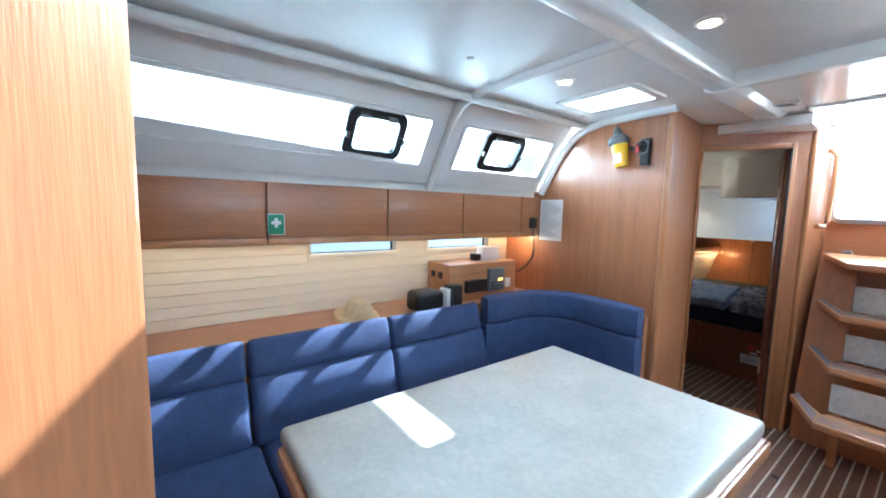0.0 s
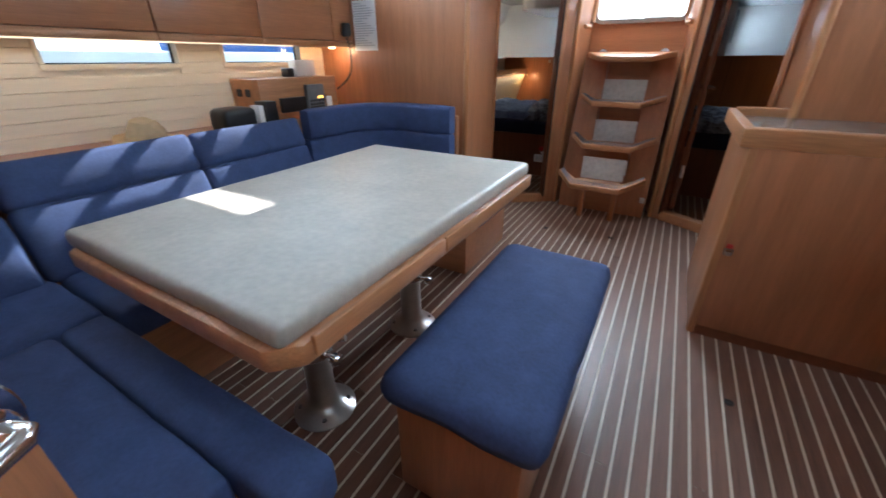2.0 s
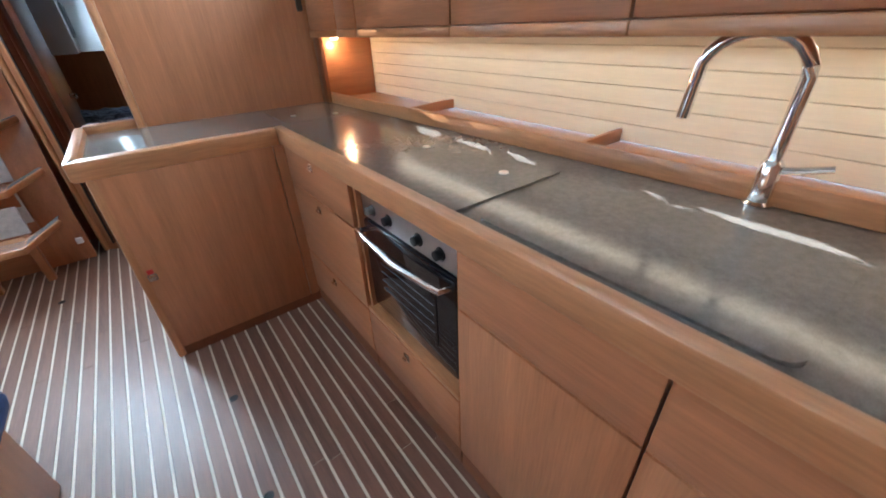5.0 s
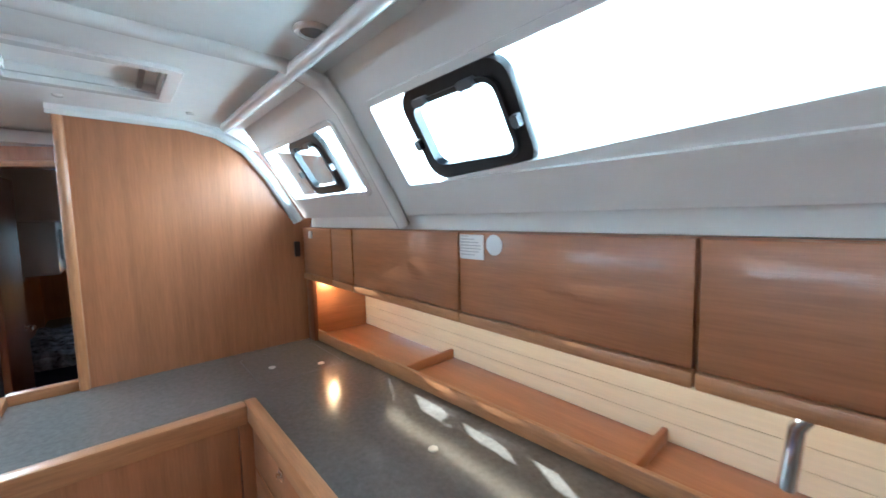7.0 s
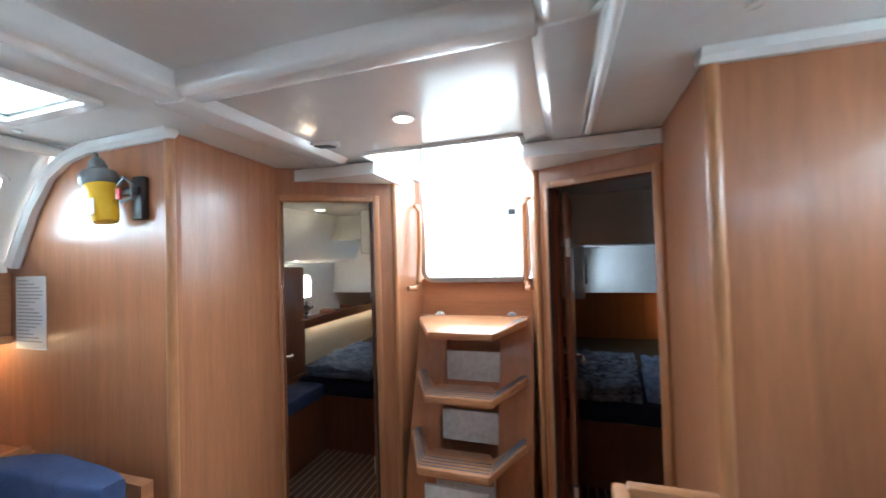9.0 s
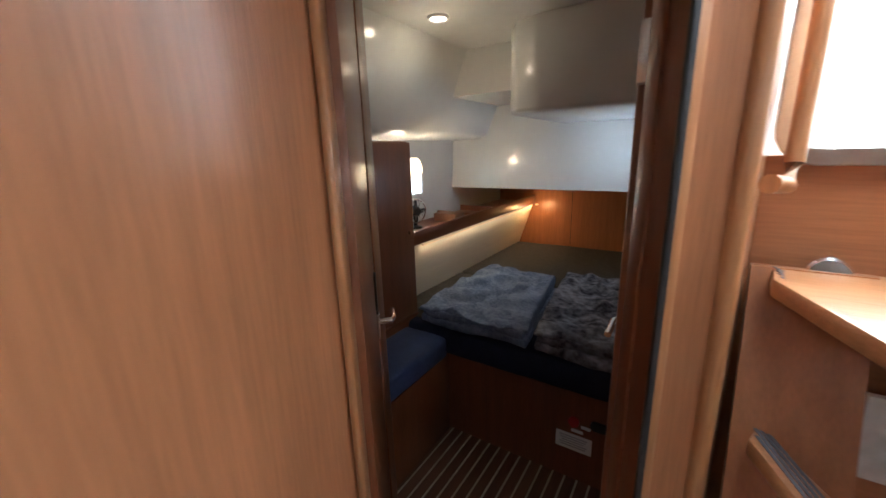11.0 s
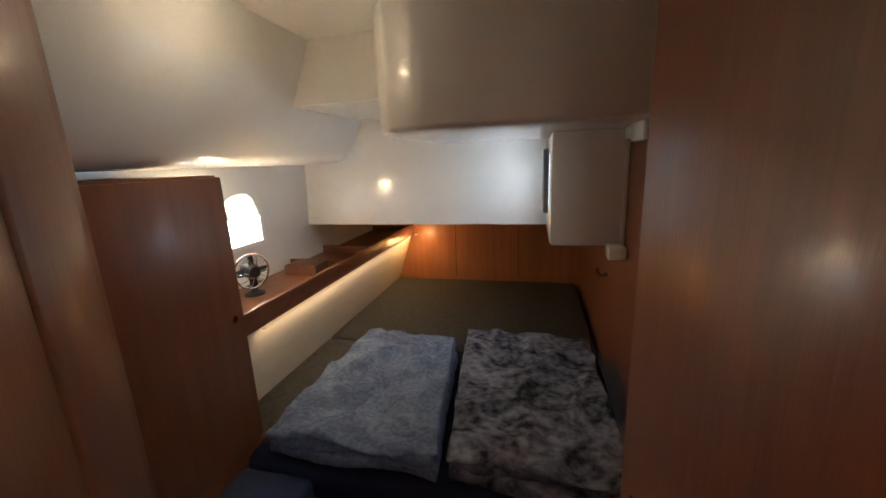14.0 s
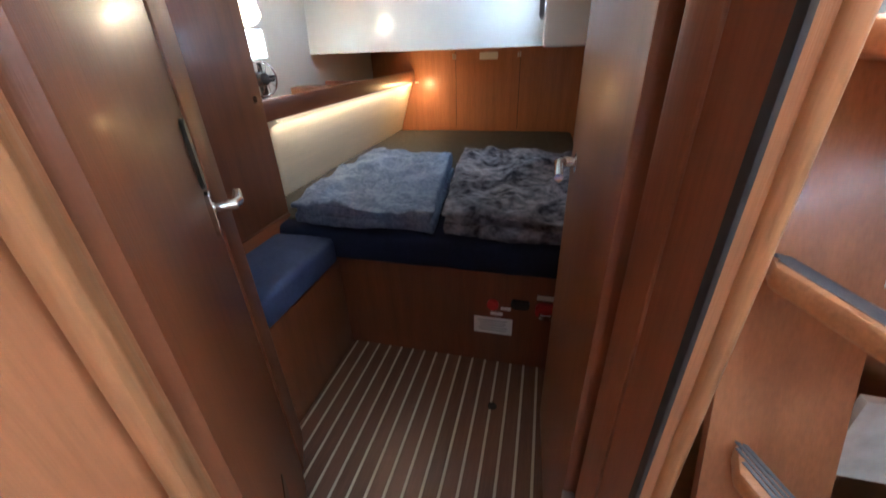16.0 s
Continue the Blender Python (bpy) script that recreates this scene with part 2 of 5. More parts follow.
def rounded(w, h, r, seg=5):
    """Outline of a rounded rectangle round the origin."""
    out = []
    for cx, cy, a0 in ((w / 2 - r, h / 2 - r, 0), (-w / 2 + r, h / 2 - r, 90), (-w / 2 + r, -h / 2 + r, 180), (w / 2 - r, -h / 2 + r, 270)):
        for i in range(seg + 1):
            a = radians(a0 + 90 * i / seg)
            out.append((cx + r * math.cos(a), cy + r * math.sin(a)))
    return out


def ring_frame(w, h, r, edge, depth, m):
    """A rounded rectangular ring, front at z = depth, laid out by m."""
    o, i = rounded(w, h, r), rounded(w - 2 * edge, h - 2 * edge, max(r - edge, 0.004))
    bm = bmesh.new()
    loops = [[bm.verts.new((*p, z)) for p in pts] for pts, z in ((o, 0), (o, depth * 0.7), ([(x * (1 - 0.12 * edge / w), y * (1 - 0.12 * edge / h)) for x, y in o], depth), (i, depth), (i, 0))]
    k = len(o)
    for A, B in zip(loops, loops[1:] + loops[:1]):
        for s in range(k):
            bm.faces.new((A[s], A[(s + 1) % k], B[(s + 1) % k], B[s]))
    bm.transform(m)
    return bm


def plate(w, h, r, depth, m, b=0.0):
    bm = bmesh.new()
    pts = rounded(w, h, r)
    lo = [bm.verts.new((*p, 0)) for p in pts]
    hi = [bm.verts.new((*p, depth)) for p in pts]
    bm.faces.new(lo[::-1])
    bm.faces.new(hi)
    for i in range(len(pts)):
        j = (i + 1) % len(pts)
        bm.faces.new((lo[i], lo[j], hi[j], hi[i]))
    if b:
        bmesh.ops.bevel(bm, geom=[e for e in bm.edges if e.verts[0] in hi and e.verts[1] in hi], offset=b, segments=3, affect="EDGES")
    bm.transform(m)
    return bm


def join(*bms):
    out = bmesh.new()
    for b in bms:
        me = bpy.data.meshes.new("tmp")
        b.to_mesh(me)
        b.free()
        out.from_mesh(me)
        bpy.data.meshes.remove(me)
    return out


def cushion(x0, x1, y0, y1, z0, z1, r=0.03, puff=0.012, step=0.06, m=None, seed=0):
    """A soft block: rounded edges, slightly domed, gently uneven."""
    bm = box(x0, x1, y0, y1, z0, z1)
    nx, ny, nz = [max(2, int(d / step)) for d in (abs(x1 - x0), abs(y1 - y0), abs(z1 - z0))]
    for axis, k in ((0, nx), (1, ny), (2, nz)):
        lo, hi = ((min(x0, x1), max(x0, x1)), (y0, y1), (z0, z1))[axis]
        cuts = sorted({lo + r * 0.4, lo + r, hi - r, hi - r * 0.4, *[lo + r + (hi - lo - 2 * r) * i / k for i in range(1, k)]})
        for c in cuts:
            n = Vector([1.0 if i == axis else 0.0 for i in range(3)])
            bmesh.ops.bisect_plane(bm, geom=bm.verts[:] + bm.edges[:] + bm.faces[:], plane_co=n * c, plane_no=n)
    c = Vector(((x0 + x1) / 2, (y0 + y1) / 2, (z0 + z1) / 2))
    h = Vector((abs(x1 - x0) / 2, abs(y1 - y0) / 2, abs(z1 - z0) / 2))
    for v in bm.verts:
        d = v.co - c
        core = Vector([max(-h[i] + r, min(h[i] - r, d[i])) for i in range(3)])
        e = d - core
        if e.length > 1e-6:
            e = e.normalized() * min(e.length, r)
        dome = puff * (1 - (d.x / h.x) ** 2) * (1 - (d.y / h.y) ** 2) if h.z < min(h.x, h.y) else 0
        if h.x < min(h.y, h.z):
            side = puff * (1 - (d.y / h.y) ** 2) * (1 - (d.z / h.z) ** 2)
            core.x += side * (1 if d.x > 0 else -1)
        wob = noise.noise((v.co + Vector((seed, 0, 0))) * 9) * 0.004
        v.co = c + core + e + Vector((wob, wob, wob + (dome if d.z > 0 else 0)))
    if m is not None:
        bm.transform(m)
    return bm


def frame_at(origin, xdir, ydir):
    """Pose whose x and y axes run along xdir and ydir."""
    x = Vector(xdir).normalized()
    y = Vector(ydir).normalized()
    z = x.cross(y)
    return Matrix.Translation(origin) @ Matrix((x, y, z)).transposed().to_4x4()


# ---------------------------------------------------------------- shell of the saloon
def SX(s, x):
    """Side walls: the settee side stands 5 cm nearer the middle."""
    return x if s > 0 else -(x - 0.05)


part("wall_forward", box(-2.3, 2.3, -0.75, -0.70, 0, 2.12), wood_x, kind="structure", label="varnished veneer forward bulkhead closing the saloon", category="wall")

BULK = [(0.88, 0.0), (2.24, 0.0), (2.24, 1.6), (1.80, 1.6), (1.66, 1.84), (1.55, 1.97), (1.42, 2.03), (1.30, 2.055), (0.88, 2.06)]
part("wall_galley_aft", prism(BULK, 2.79, 2.83, "y"), wood_v, kind="structure", label="upright veneer bulkhead behind the galley worktop", category="wall")
part("wall_settee_aft", prism([(-(x - 0.04), z) for x, z in BULK], 2.70, 2.74, "y"), wood_v, kind="structure", label="upright veneer bulkhead behind the settee", category="wall")


def contour_trim(s, y):
    pts = [(0.82, 2.052), (1.30, 2.045), (1.43, 2.02), (1.55, 1.955), (1.66, 1.82), (1.80, 1.585)]
    return tube([(SX(s, x) if x > 1 else s * (x + (0.03 if s > 0 else -0.01)), y, z) for x, z in pts], 0.028, 8)


part("trim", contour_trim(1, 2.775), gel, kind="structure", label="white moulded trim along the bulkhead top", category="trim")
part("trim", contour_trim(-1, 2.685), gel, kind="structure", label="white moulded trim along the bulkhead top", category="trim")

B, T = Vector((1.782, 1.70)), Vector((1.632, 1.94))
VD = (T - B).normalized()
VN = Vector((VD.y, -VD.x))
WIN = {1: ((-0.55, 1.68), (1.945, 2.725)), -1: ((-0.55, 1.54), (1.775, 2.59))}


def slope(v, out=0.0):
    p = B + VD * v + VN * out
    return p.x, p.y


def taper(v, y):
    """The window foot rises a little towards the bow."""
    return v + (0.056 * max(0.0, 1.66 - y) if v <= 0 else 0.0)


def strip(s, v0, v1, y0, y1, out=0.05, inn=0.0):
    if v1 == 0:
        bm = bmesh.new()
        ends = []
        for y in (y0, 1.66, y1):
            e1 = taper(0.0, y)
            ends.append([bm.verts.new((SX(s, p[0]), y, p[1])) for p in (slope(v0, inn), slope(e1, inn), slope(e1, out), slope(v0, out))])
        for A, C in zip(ends, ends[1:]):
            for i in range(4):
                bm.faces.new((A[i], A[(i + 1) % 4], C[(i + 1) % 4], C[i]))
        bm.faces.new(ends[0])
        bm.faces.new(ends[-1][::-1])
        return bm
    return prism([(SX(s, x), z) for x, z in (slope(v0, inn), slope(v1, inn), slope(v1, out), slope(v0, out))], y0, y1, "y")


VH = (T - B).length
for s in (1, -1):
    nm = "galley" if s > 0 else "settee"
    yb = 2.79 if s > 0 else 2.70
    w1, w2 = WIN[s]
    side = join(strip(s, -0.115, 0, -0.7, yb), strip(s, VH, VH + 0.16, -0.7, yb), strip(s, 0, VH, -0.7, w1[0]), strip(s, 0, VH, w1[1], w2[0]), strip(s, 0, VH, w2[1], yb))
    part("wall_window_" + nm, side, gel, kind="structure", label="white gelcoat sloping cabin side round the windows", category="wall")
    part("trim", prism([(SX(s, x), z) for x, z in ((1.875, 1.55), (1.90, 1.55), (1.92, 1.66), (1.895, 1.66))], -0.7, yb, "y"), gel, kind="structure", label="white band over the lockers", category="trim")
    ym = (w1[1] + w2[0]) / 2
    arch = [(SX(s, x), ym, z) for x, z in ((1.84, 1.565), (1.785, 1.66), (1.70, 1.80), (1.61, 1.945), (1.54, 2.02), (1.42, 2.052), (0.9, 2.055), (0.56, 2.055))]
    part("ceiling_beam", tube(arch, [0.024, 0.026, 0.024, 0.024, 0.03, 0.026, 0.022, 0.022], 10), gel, kind="structure", label="white moulded arch rising between the windows", category="beam")
    lower = join(box(SX(s, 2.2), SX(s, 2.26), -0.7, yb, 1.3, 1.66))
    part("wall_side_" + nm, lower, gel, kind="structure", label="white hull side behind the lockers", category="wall")
    part("trim", prism([(SX(s, x), z) for x, z in ((1.87, 1.62), (2.26, 1.66), (2.26, 1.70), (1.88, 1.66))], -0.7, yb, "y"), gel, kind="structure", label="white ledge under the windows", category="trim")
    # windows
    for k, (y0, y1) in enumerate((w1, w2)):
        m = frame_at((SX(s, slope(VH / 2, 0.035)[0]), (y0 + y1) / 2, slope(VH / 2, 0.035)[1]), (0, s, 0), (s * VD.x, 0, VD.y))
        w = part("window_%d" % (1 + k + (0 if s > 0 else 2)), plate(y1 - y0, VH, 0.02, 0.008, m @ Matrix.Translation((0, 0, -0.004))), pane_m, kind="structure", label="long fixed cabin window of clear acrylic", category="window")
        w.visible_shadow = False
        fm = frame_at((SX(s, slope(VH / 2, 0.0)[0]), (y0 + y1) / 2, slope(VH / 2, 0.0)[1]), (0, -s, 0), (s * VD.x, 0, VD.y))
        part("window_frame", ring_frame(y1 - y0 + 0.03, VH + 0.03, 0.035, 0.022, 0.010, fm), gel, w, "white moulded window rim")
        # opening portlight in the aft end of each long window, in the middle of the short one
        py = (1.168, 1.552) if (k == 0 and s > 0) else (2.12, 2.46) if s > 0 else (1.06, 1.40) if k == 0 else (1.98, 2.34)
        pm = frame_at((SX(s, slope(VH / 2, 0.028)[0]), sum(py) / 2, slope(VH / 2, 0.028)[1]), (0, -s, 0), (s * VD.x, 0, VD.y))
        pl = thing("opening_portlight", pm.translation, "black framed opening portlight set in the cabin window", "portlight", "opening portlights")
        pw, ph = py[1] - py[0], VH * 0.95
        part("portlight_frame", ring_frame(pw, ph, 0.055, 0.046, 0.022, pm), black, pl)
        part("frame_lip", ring_frame(pw - 0.065, ph - 0.065, 0.045, 0.014, 0.03, pm), black, pl)
        q = part("pane", plate(pw - 0.07, ph - 0.07, 0.03, 0.004, pm), pane_m, pl, "clear pane")
        q.visible_shadow = False
        for ux, uy, wd, hg in ((-0.25, 0.36, 0.05, 0.022), (0.2, 0.36, 0.05, 0.022), (-0.46, -0.05, 0.02, 0.03), (0.46, -0.05, 0.02, 0.03)):
            part("latch", plate(wd, hg, 0.005, 0.03, pm @ Matrix.Translation((ux * pw, uy * ph, 0.012)), 0.004), grey_p, pl, "grey plastic latch")
        part("gasket", plate(pw * 0.86, 0.05, 0.006, 0.012, pm @ Matrix.Translation((0, VH / 2 - 0.012, 0))), black, pl, "black hinge strip")

# pleated blinds drawn across the long windows
for s, y0, y1 in ((1, 0.45, 1.165), (-1, -0.5, 1.03)):
    bm = bmesh.new()
    k = 64
    cols = []
    for i in range(2 * k + 1):
        f = i / (2 * k)
        v = 0.006 + f * (VH - 0.012)
        x, z = slope(v, 0.018 + (0.006 if i % 2 else 0.0))
        cols.append([bm.verts.new((SX(s, x), y, z)) for y in (y0, y1)])
    for A, C in zip(cols, cols[1:]):
        bm.faces.new((A[0], A[1], C[1], C[0]))
    part("pleated_blind", bm, blind_m, label="white pleated blind drawn across the long window", category="blind", smooth=False)

# ceiling: panels round the hatches, a raised field in the middle
HATCH = {1: (0.79, 1.18, 2.09, 2.42), -1: (-1.19, -0.80, 2.15, 2.43), 0: (-0.45, 0.05, 0.50, 1.16)}
xs = [-1.62, -1.19, -0.80, -0.52, -0.45, -0.35, 0.05, 0.35, 0.52, 0.79, 1.18, 1.62]
ys = [-0.72, 0.50, 1.16, 2.09, 2.15, 2.42, 2.43, 2.48, 2.79, 3.25, 3.99]
cells = []
for xa, xb in zip(xs, xs[1:]):
    for ya, yb in zip(ys, ys[1:]):
        cx, cy = (xa + xb) / 2, (ya + yb) / 2
        if any(h[0] < cx < h[1] and h[2] < cy < h[3] for h in HATCH.values()):
            continue
        if abs(cx) < 0.52 and cy > 2.48:
            continue
        up = 0.035 if abs(cx) < 0.52 and cy < 2.48 else 0
        cells.append(box(xa, xb, ya, yb, 2.06 + up, 2.15))
part("ceiling", join(*cells), liner, kind="structure", label="white moulded cabin ceiling with flush panels", category="ceiling", smooth=False)
part("ceiling_companionway", join(box(-0.52, 0.52, 2.48, 3.25, 2.06, 2.15), box(-0.52, -0.35, 3.25, 3.99, 2.06, 2.15), box(0.35, 0.52, 3.25, 3.99, 2.06, 2.15)), gel, kind="structure", label="glossy white ceiling panel before the companionway", category="ceiling", smooth=False)


def rail(pts, r=0.03, lab="white rounded ceiling moulding"):
    part("ceiling_beam", tube(pts, r, 10), gel, kind="structure", label=lab, category="beam")


for s in (1, -1):
    part("ceiling_beam", prism([(s * 0.47, 2.10), (s * 0.478, 2.05), (s * 0.50, 2.035), (s * 0.575, 2.038), (s * 0.60, 2.06), (s * 0.60, 2.10)], -0.7, 2.535, "y", 0.008), gel, kind="structure", label="white rounded beam along the ceiling", category="beam")
    part("ceiling_beam", prism([(s * 0.46, 2.06), (s * 0.62, 2.06), (s * 0.60, 2.035), (s * 0.49, 2.03)], 2.48, 3.3, "y", 0.006), gel, kind="structure", label="white tapered moulding beside the companionway", category="beam")
    rail([(s * 0.36, 3.24, 2.06), (s * 0.36, 3.6, 2.06), (s * 0.345, 3.95, 2.06)], 0.016, "white edge moulding of the companionway opening")
    rail([(SX(s, 1.45), -0.7, 2.035), (SX(s, 1.45), 2.7, 2.035)], 0.022, "white moulding where ceiling meets cabin side")
part("ceiling_beam", prism([(2.44, 2.10), (2.448, 2.05), (2.465, 2.036), (2.525, 2.038), (2.545, 2.06), (2.545, 2.10)], -0.48, 0.48, "x", 0.008), gel, kind="structure", label="white rounded beam across the ceiling", category="beam")
part("handrail", tube([(0.632, 1.95, 2.03), (0.622, 3.24, 2.03)], 0.012, 10), white_p, label="straight white ceiling handrail beside the companionway", category="rail")
rail([(-0.36, 3.245, 2.06), (0.36, 3.245, 2.06)], 0.014, "edge moulding of the companionway opening")

# ceiling hatches
for s in (1, -1, 0):
    h = HATCH[s]
    c = ((h[0] + h[1]) / 2, (h[2] + h[3]) / 2)
    ht = thing("ceiling_hatch", (c[0], c[1], 2.06), "square ceiling hatch with white rim and acrylic pane", "hatch", "ceiling hatches")
    m = frame_at((c[0], c[1], 2.062), (1, 0, 0), (0, -1, 0))
    part("hatch_frame", ring_frame(h[1] - h[0] + 0.07, h[3] - h[2] + 0.07, 0.03, 0.04, 0.014, m), gel, ht)
    part("shaft", join(box(h[0], h[0] + 0.012, h[2], h[3], 2.07, 2.2), box(h[1] - 0.012, h[1], h[2], h[3], 2.07, 2.2), box(h[0], h[1], h[2], h[2] + 0.012, 2.07, 2.2), box(h[0], h[1], h[3] - 0.012, h[3], 2.07, 2.2)), gel, ht)
    q = part("pane", box(h[0] + 0.013, h[1] - 0.013, h[2] + 0.013, h[3] - 0.013, 2.16, 2.168), pane_m, ht, "clear acrylic pane")
    q.visible_shadow = False
    for dx in (-0.12, 0.12):
        part("latch", box(c[0] + dx - 0.02, c[0] + dx + 0.02, h[2] + 0.015, h[2] + 0.06, 2.13, 2.16, 0.005), black, ht, "black hatch latch")
    if s > 0:
        part("blind", box(h[0] + 0.0125, h[1] - 0.0125, h[2] + 0.0125, h[3] - 0.0125, 2.097, 2.103), white_p, ht, "white blind drawn across the hatch")
        part("blind_bar", box(h[1] - 0.065, h[1] - 0.05, h[2] + 0.014, h[3] - 0.014, 2.075, 2.095, 0.003), grey_p, ht, "grey blind bar")


def downlight(x, y, z=2.06, lit=True):
    d = thing("downlight", (x, y, z - 0.012), "small round %s recessed ceiling downlight" % ("lit" if lit else "unlit"), "downlight", "ceiling downlights")
    m = Matrix.Translation((x, y, z))
    part("rim", lathe([(0.030, -0.003), (0.034, -0.010), (0.042, -0.010), (0.046, -0.004), (0.046, 0.0)], m), steel if not lit else white_p, d)
    part("lens", lathe([(0.0, -0.006), (0.029, -0.006), (0.030, -0.002)], m), spot_glow if lit else grey_p, d, "glowing lens" if lit else "dark lens")


for x, y, lit in ((-0.37, 1.83, True), (-0.97, 1.87, True), (0.0, 2.90, True), (1.42, 1.58, False)):
    downlight(x, y, 2.06 if abs(x) > 0.5 or y > 2.5 else 2.095, lit)
for x, y in ((0.86, 1.62), (1.28, 1.30), (-1.05, 1.35), (-0.55, 2.62), (0.9, 2.6), (1.3, 2.6), (-1.3, 2.5), (0.28, 1.75)):
    part("screw_cap", lathe([(0.016, 0), (0.014, -0.006), (0.006, -0.008), (0.0, -0.008)], Matrix.Translation((x, y, 2.06 if abs(x) > 0.5 or y > 2.48 else 2.094)), 14), gel, bpy.data.objects["ceiling"], "small white screw cap")
cv = thing("ceiling_vent", (-0.42, 3.05, 2.05), "white oval ceiling vent beside the companionway", "vent")
part("vent_plate", plate(0.12, 0.06, 0.02, 0.012, frame_at((-0.42, 3.05, 2.06), (1, 0.25, 0), (0.25, -1, 0)), 0.003), white_p, cv)
for i in (-1, 0, 1):
    part("slat", plate(0.07, 0.006, 0.002, 0.006, frame_at((-0.42 + i * 0.004, 3.05 + i * 0.014, 2.048), (1, 0.25, 0), (0.25, -1, 0))), grey_p, cv)

# ---------------------------------------------------------------- door walls, companionway
for s in (1, -1):
    nm = "galley" if s > 0 else "settee"
    c0 = (0.88, 2.79) if s > 0 else (-0.842, 2.70)
    c1 = (0.90, 3.37) if s > 0 else (-0.905, 3.31)
    p1 = (s * 0.391, 3.655)
    part("wall_column_" + nm, wall(c0, c1, 0, 2.06, 0.03, 0, 0 if s > 0 else 1), wood_v, kind="structure", label="upright veneer panel beside the aft cabin door", category="wall")
    part("corner_post", lathe([(0.018, 0), (0.018, 2.05)], Matrix.Translation((*c0, 0)), 14), solid_v, kind="structure", label="rounded solid wood corner post", category="post")
    d = (Vector(p1) - Vector(c1)).normalized()
    a, b = Vector(c1) + d * (0.038 if s > 0 else 0.016), Vector(p1) - d * (0.085 if s > 0 else 0.122)
    sd = 1 if s < 0 else 0
    dw = join(wall(c1, a, 0, 2.06, 0.02, 0, sd), wall(b, p1, 0, 2.06, 0.045, 0, sd), wall(a, b, 1.885, 2.06, 0.045, 0, sd), wall(a, b, 0, 0.06, 0.045, 0, sd))
    part("wall_door_" + nm, dw, wood_v, kind="structure", label="veneer wall with the aft cabin doorway", category="wall")
    fr = thing("door_frame", (*((a + b) / 2), 0.06), "solid wood frame of the aft cabin doorway", "door frame", "aft cabin door frames", "structure")
    off = Vector((-d.y, d.x)) * (1 if sd else -1)
    for p, q in ((a - d * (0.035 if s > 0 else 0.016), a), (b, b + d * 0.035)):
        o = -off * 0.012
        part("jamb", wall(p + o, q + o, 0.06, 1.92, 0.032 if (s < 0 and (p - a).length < 0.05) else 0.07, 0.006, sd), solid_v, fr)
    # the shade of the door reveal is given by dark wood on stop and bead
    part("door_stop", wall(b - off * 0.036 - d * 0.005, b + off * 0.05 - d * 0.005, 0.062, 1.884, 0.012, 0.003), dark_v, fr, "rebate behind the jamb, its shade put into the colour")
    part("stop_bead", wall(b + off * 0.012 - d * 0.012, b + off * 0.05 - d * 0.012, 0.062, 1.884, 0.010, 0.004), dark_v, fr, "rounded stop bead, its shade put into the colour")
    part("gasket", wall(b - off * 0.046 - d * 0.008, b - off * 0.036 - d * 0.008, 0.062, 1.884, 0.010, 0.002), rubber, fr, "black rubber door gasket")
    part("lintel", wall(a - off * 0.012, b - off * 0.012, 1.885, 1.92, 0.07, 0.006, sd), solid_x, fr)
    part("threshold", wall(a - off * 0.012, b - off * 0.012, 0.0, 0.075, 0.08, 0.006, sd), solid_x, fr)
    # companionway cheek, with its grab handle
    part("wall_cheek_" + nm, wall(p1, (s * 0.335, 3.95), 0, 2.06, 0.03, 0, 1 if s < 0 else 0), wood_v, kind="structure", label="veneer cheek beside the companionway steps", category="wall")
    part("corner_post", lathe([(0.016, 0), (0.016, 2.05)], Matrix.Translation((s * 0.392, 3.652, 0)), 12), solid_v, kind="structure", label="rounded solid wood post beside the steps", category="post")
    gh = thing("grab_handle", (s * 0.33, 3.78, 1.37), "varnished wooden grab handle beside the companionway", "handle", "companionway handles")
    part("grip", tube([(s * 0.352, 3.73, 1.39), (s * 0.325, 3.78, 1.385), (s * 0.315, 3.805, 1.42), (s * 0.312, 3.83, 1.62), (s * 0.312, 3.84, 1.84), (s * 0.33, 3.85, 1.88), (s * 0.35, 3.86, 1.885)], [0.016, 0.016, 0.014, 0.014, 0.014, 0.014, 0.014], 10), solid_v, gh)
part("wall_companionway", box(-0.345, 0.345, 3.93, 3.97, 0, 1.43), wood_x, kind="structure", label="veneer panel below the companionway opening", category="wall")
sill = frame_at((0, 3.93, 1.80), (1, 0, 0), (0, 0, 1))
part("companionway_frame", ring_frame(0.67, 1.60, 0.07, 0.030, 0.02, sill @ Matrix.Translation((0, 0.41, 0))), steel, kind="structure", label="rounded pale metal rim of the companionway opening", category="frame")

# ---------------------------------------------------------------- floor
part("floor", box(-2.2, 2.2, -0.7, 4.46, -0.06, -0.0015), holly, kind="structure", label="dark teak cabin sole with pale holly strips", category="floor")


# ---------------------------------------------------------------- companionway steps
stp = thing("companionway_steps", (0, 3.55, 0), "varnished wooden companionway steps with four winged treads", "steps")
for s in (1, -1):
    part("side_panel", prism([(3.905, 1.215), (3.885, 1.215), (3.60, 0.36), (3.585, 0.0), (3.605, 0.0), (3.62, 0.36)], s * 0.158, s * 0.338, "x"), wood_v, stp)
    part("inner_cheek", prism([(3.90, 1.18), (3.62, 0.30), (3.62, 0.0), (3.87, 0.0)], s * 0.158, s * 0.170, "x"), wood_v, stp)
    part("foot", box(s * 0.10, s * 0.14, 3.38, 3.43, 0, 0.31, 0.005), solid_v, stp)
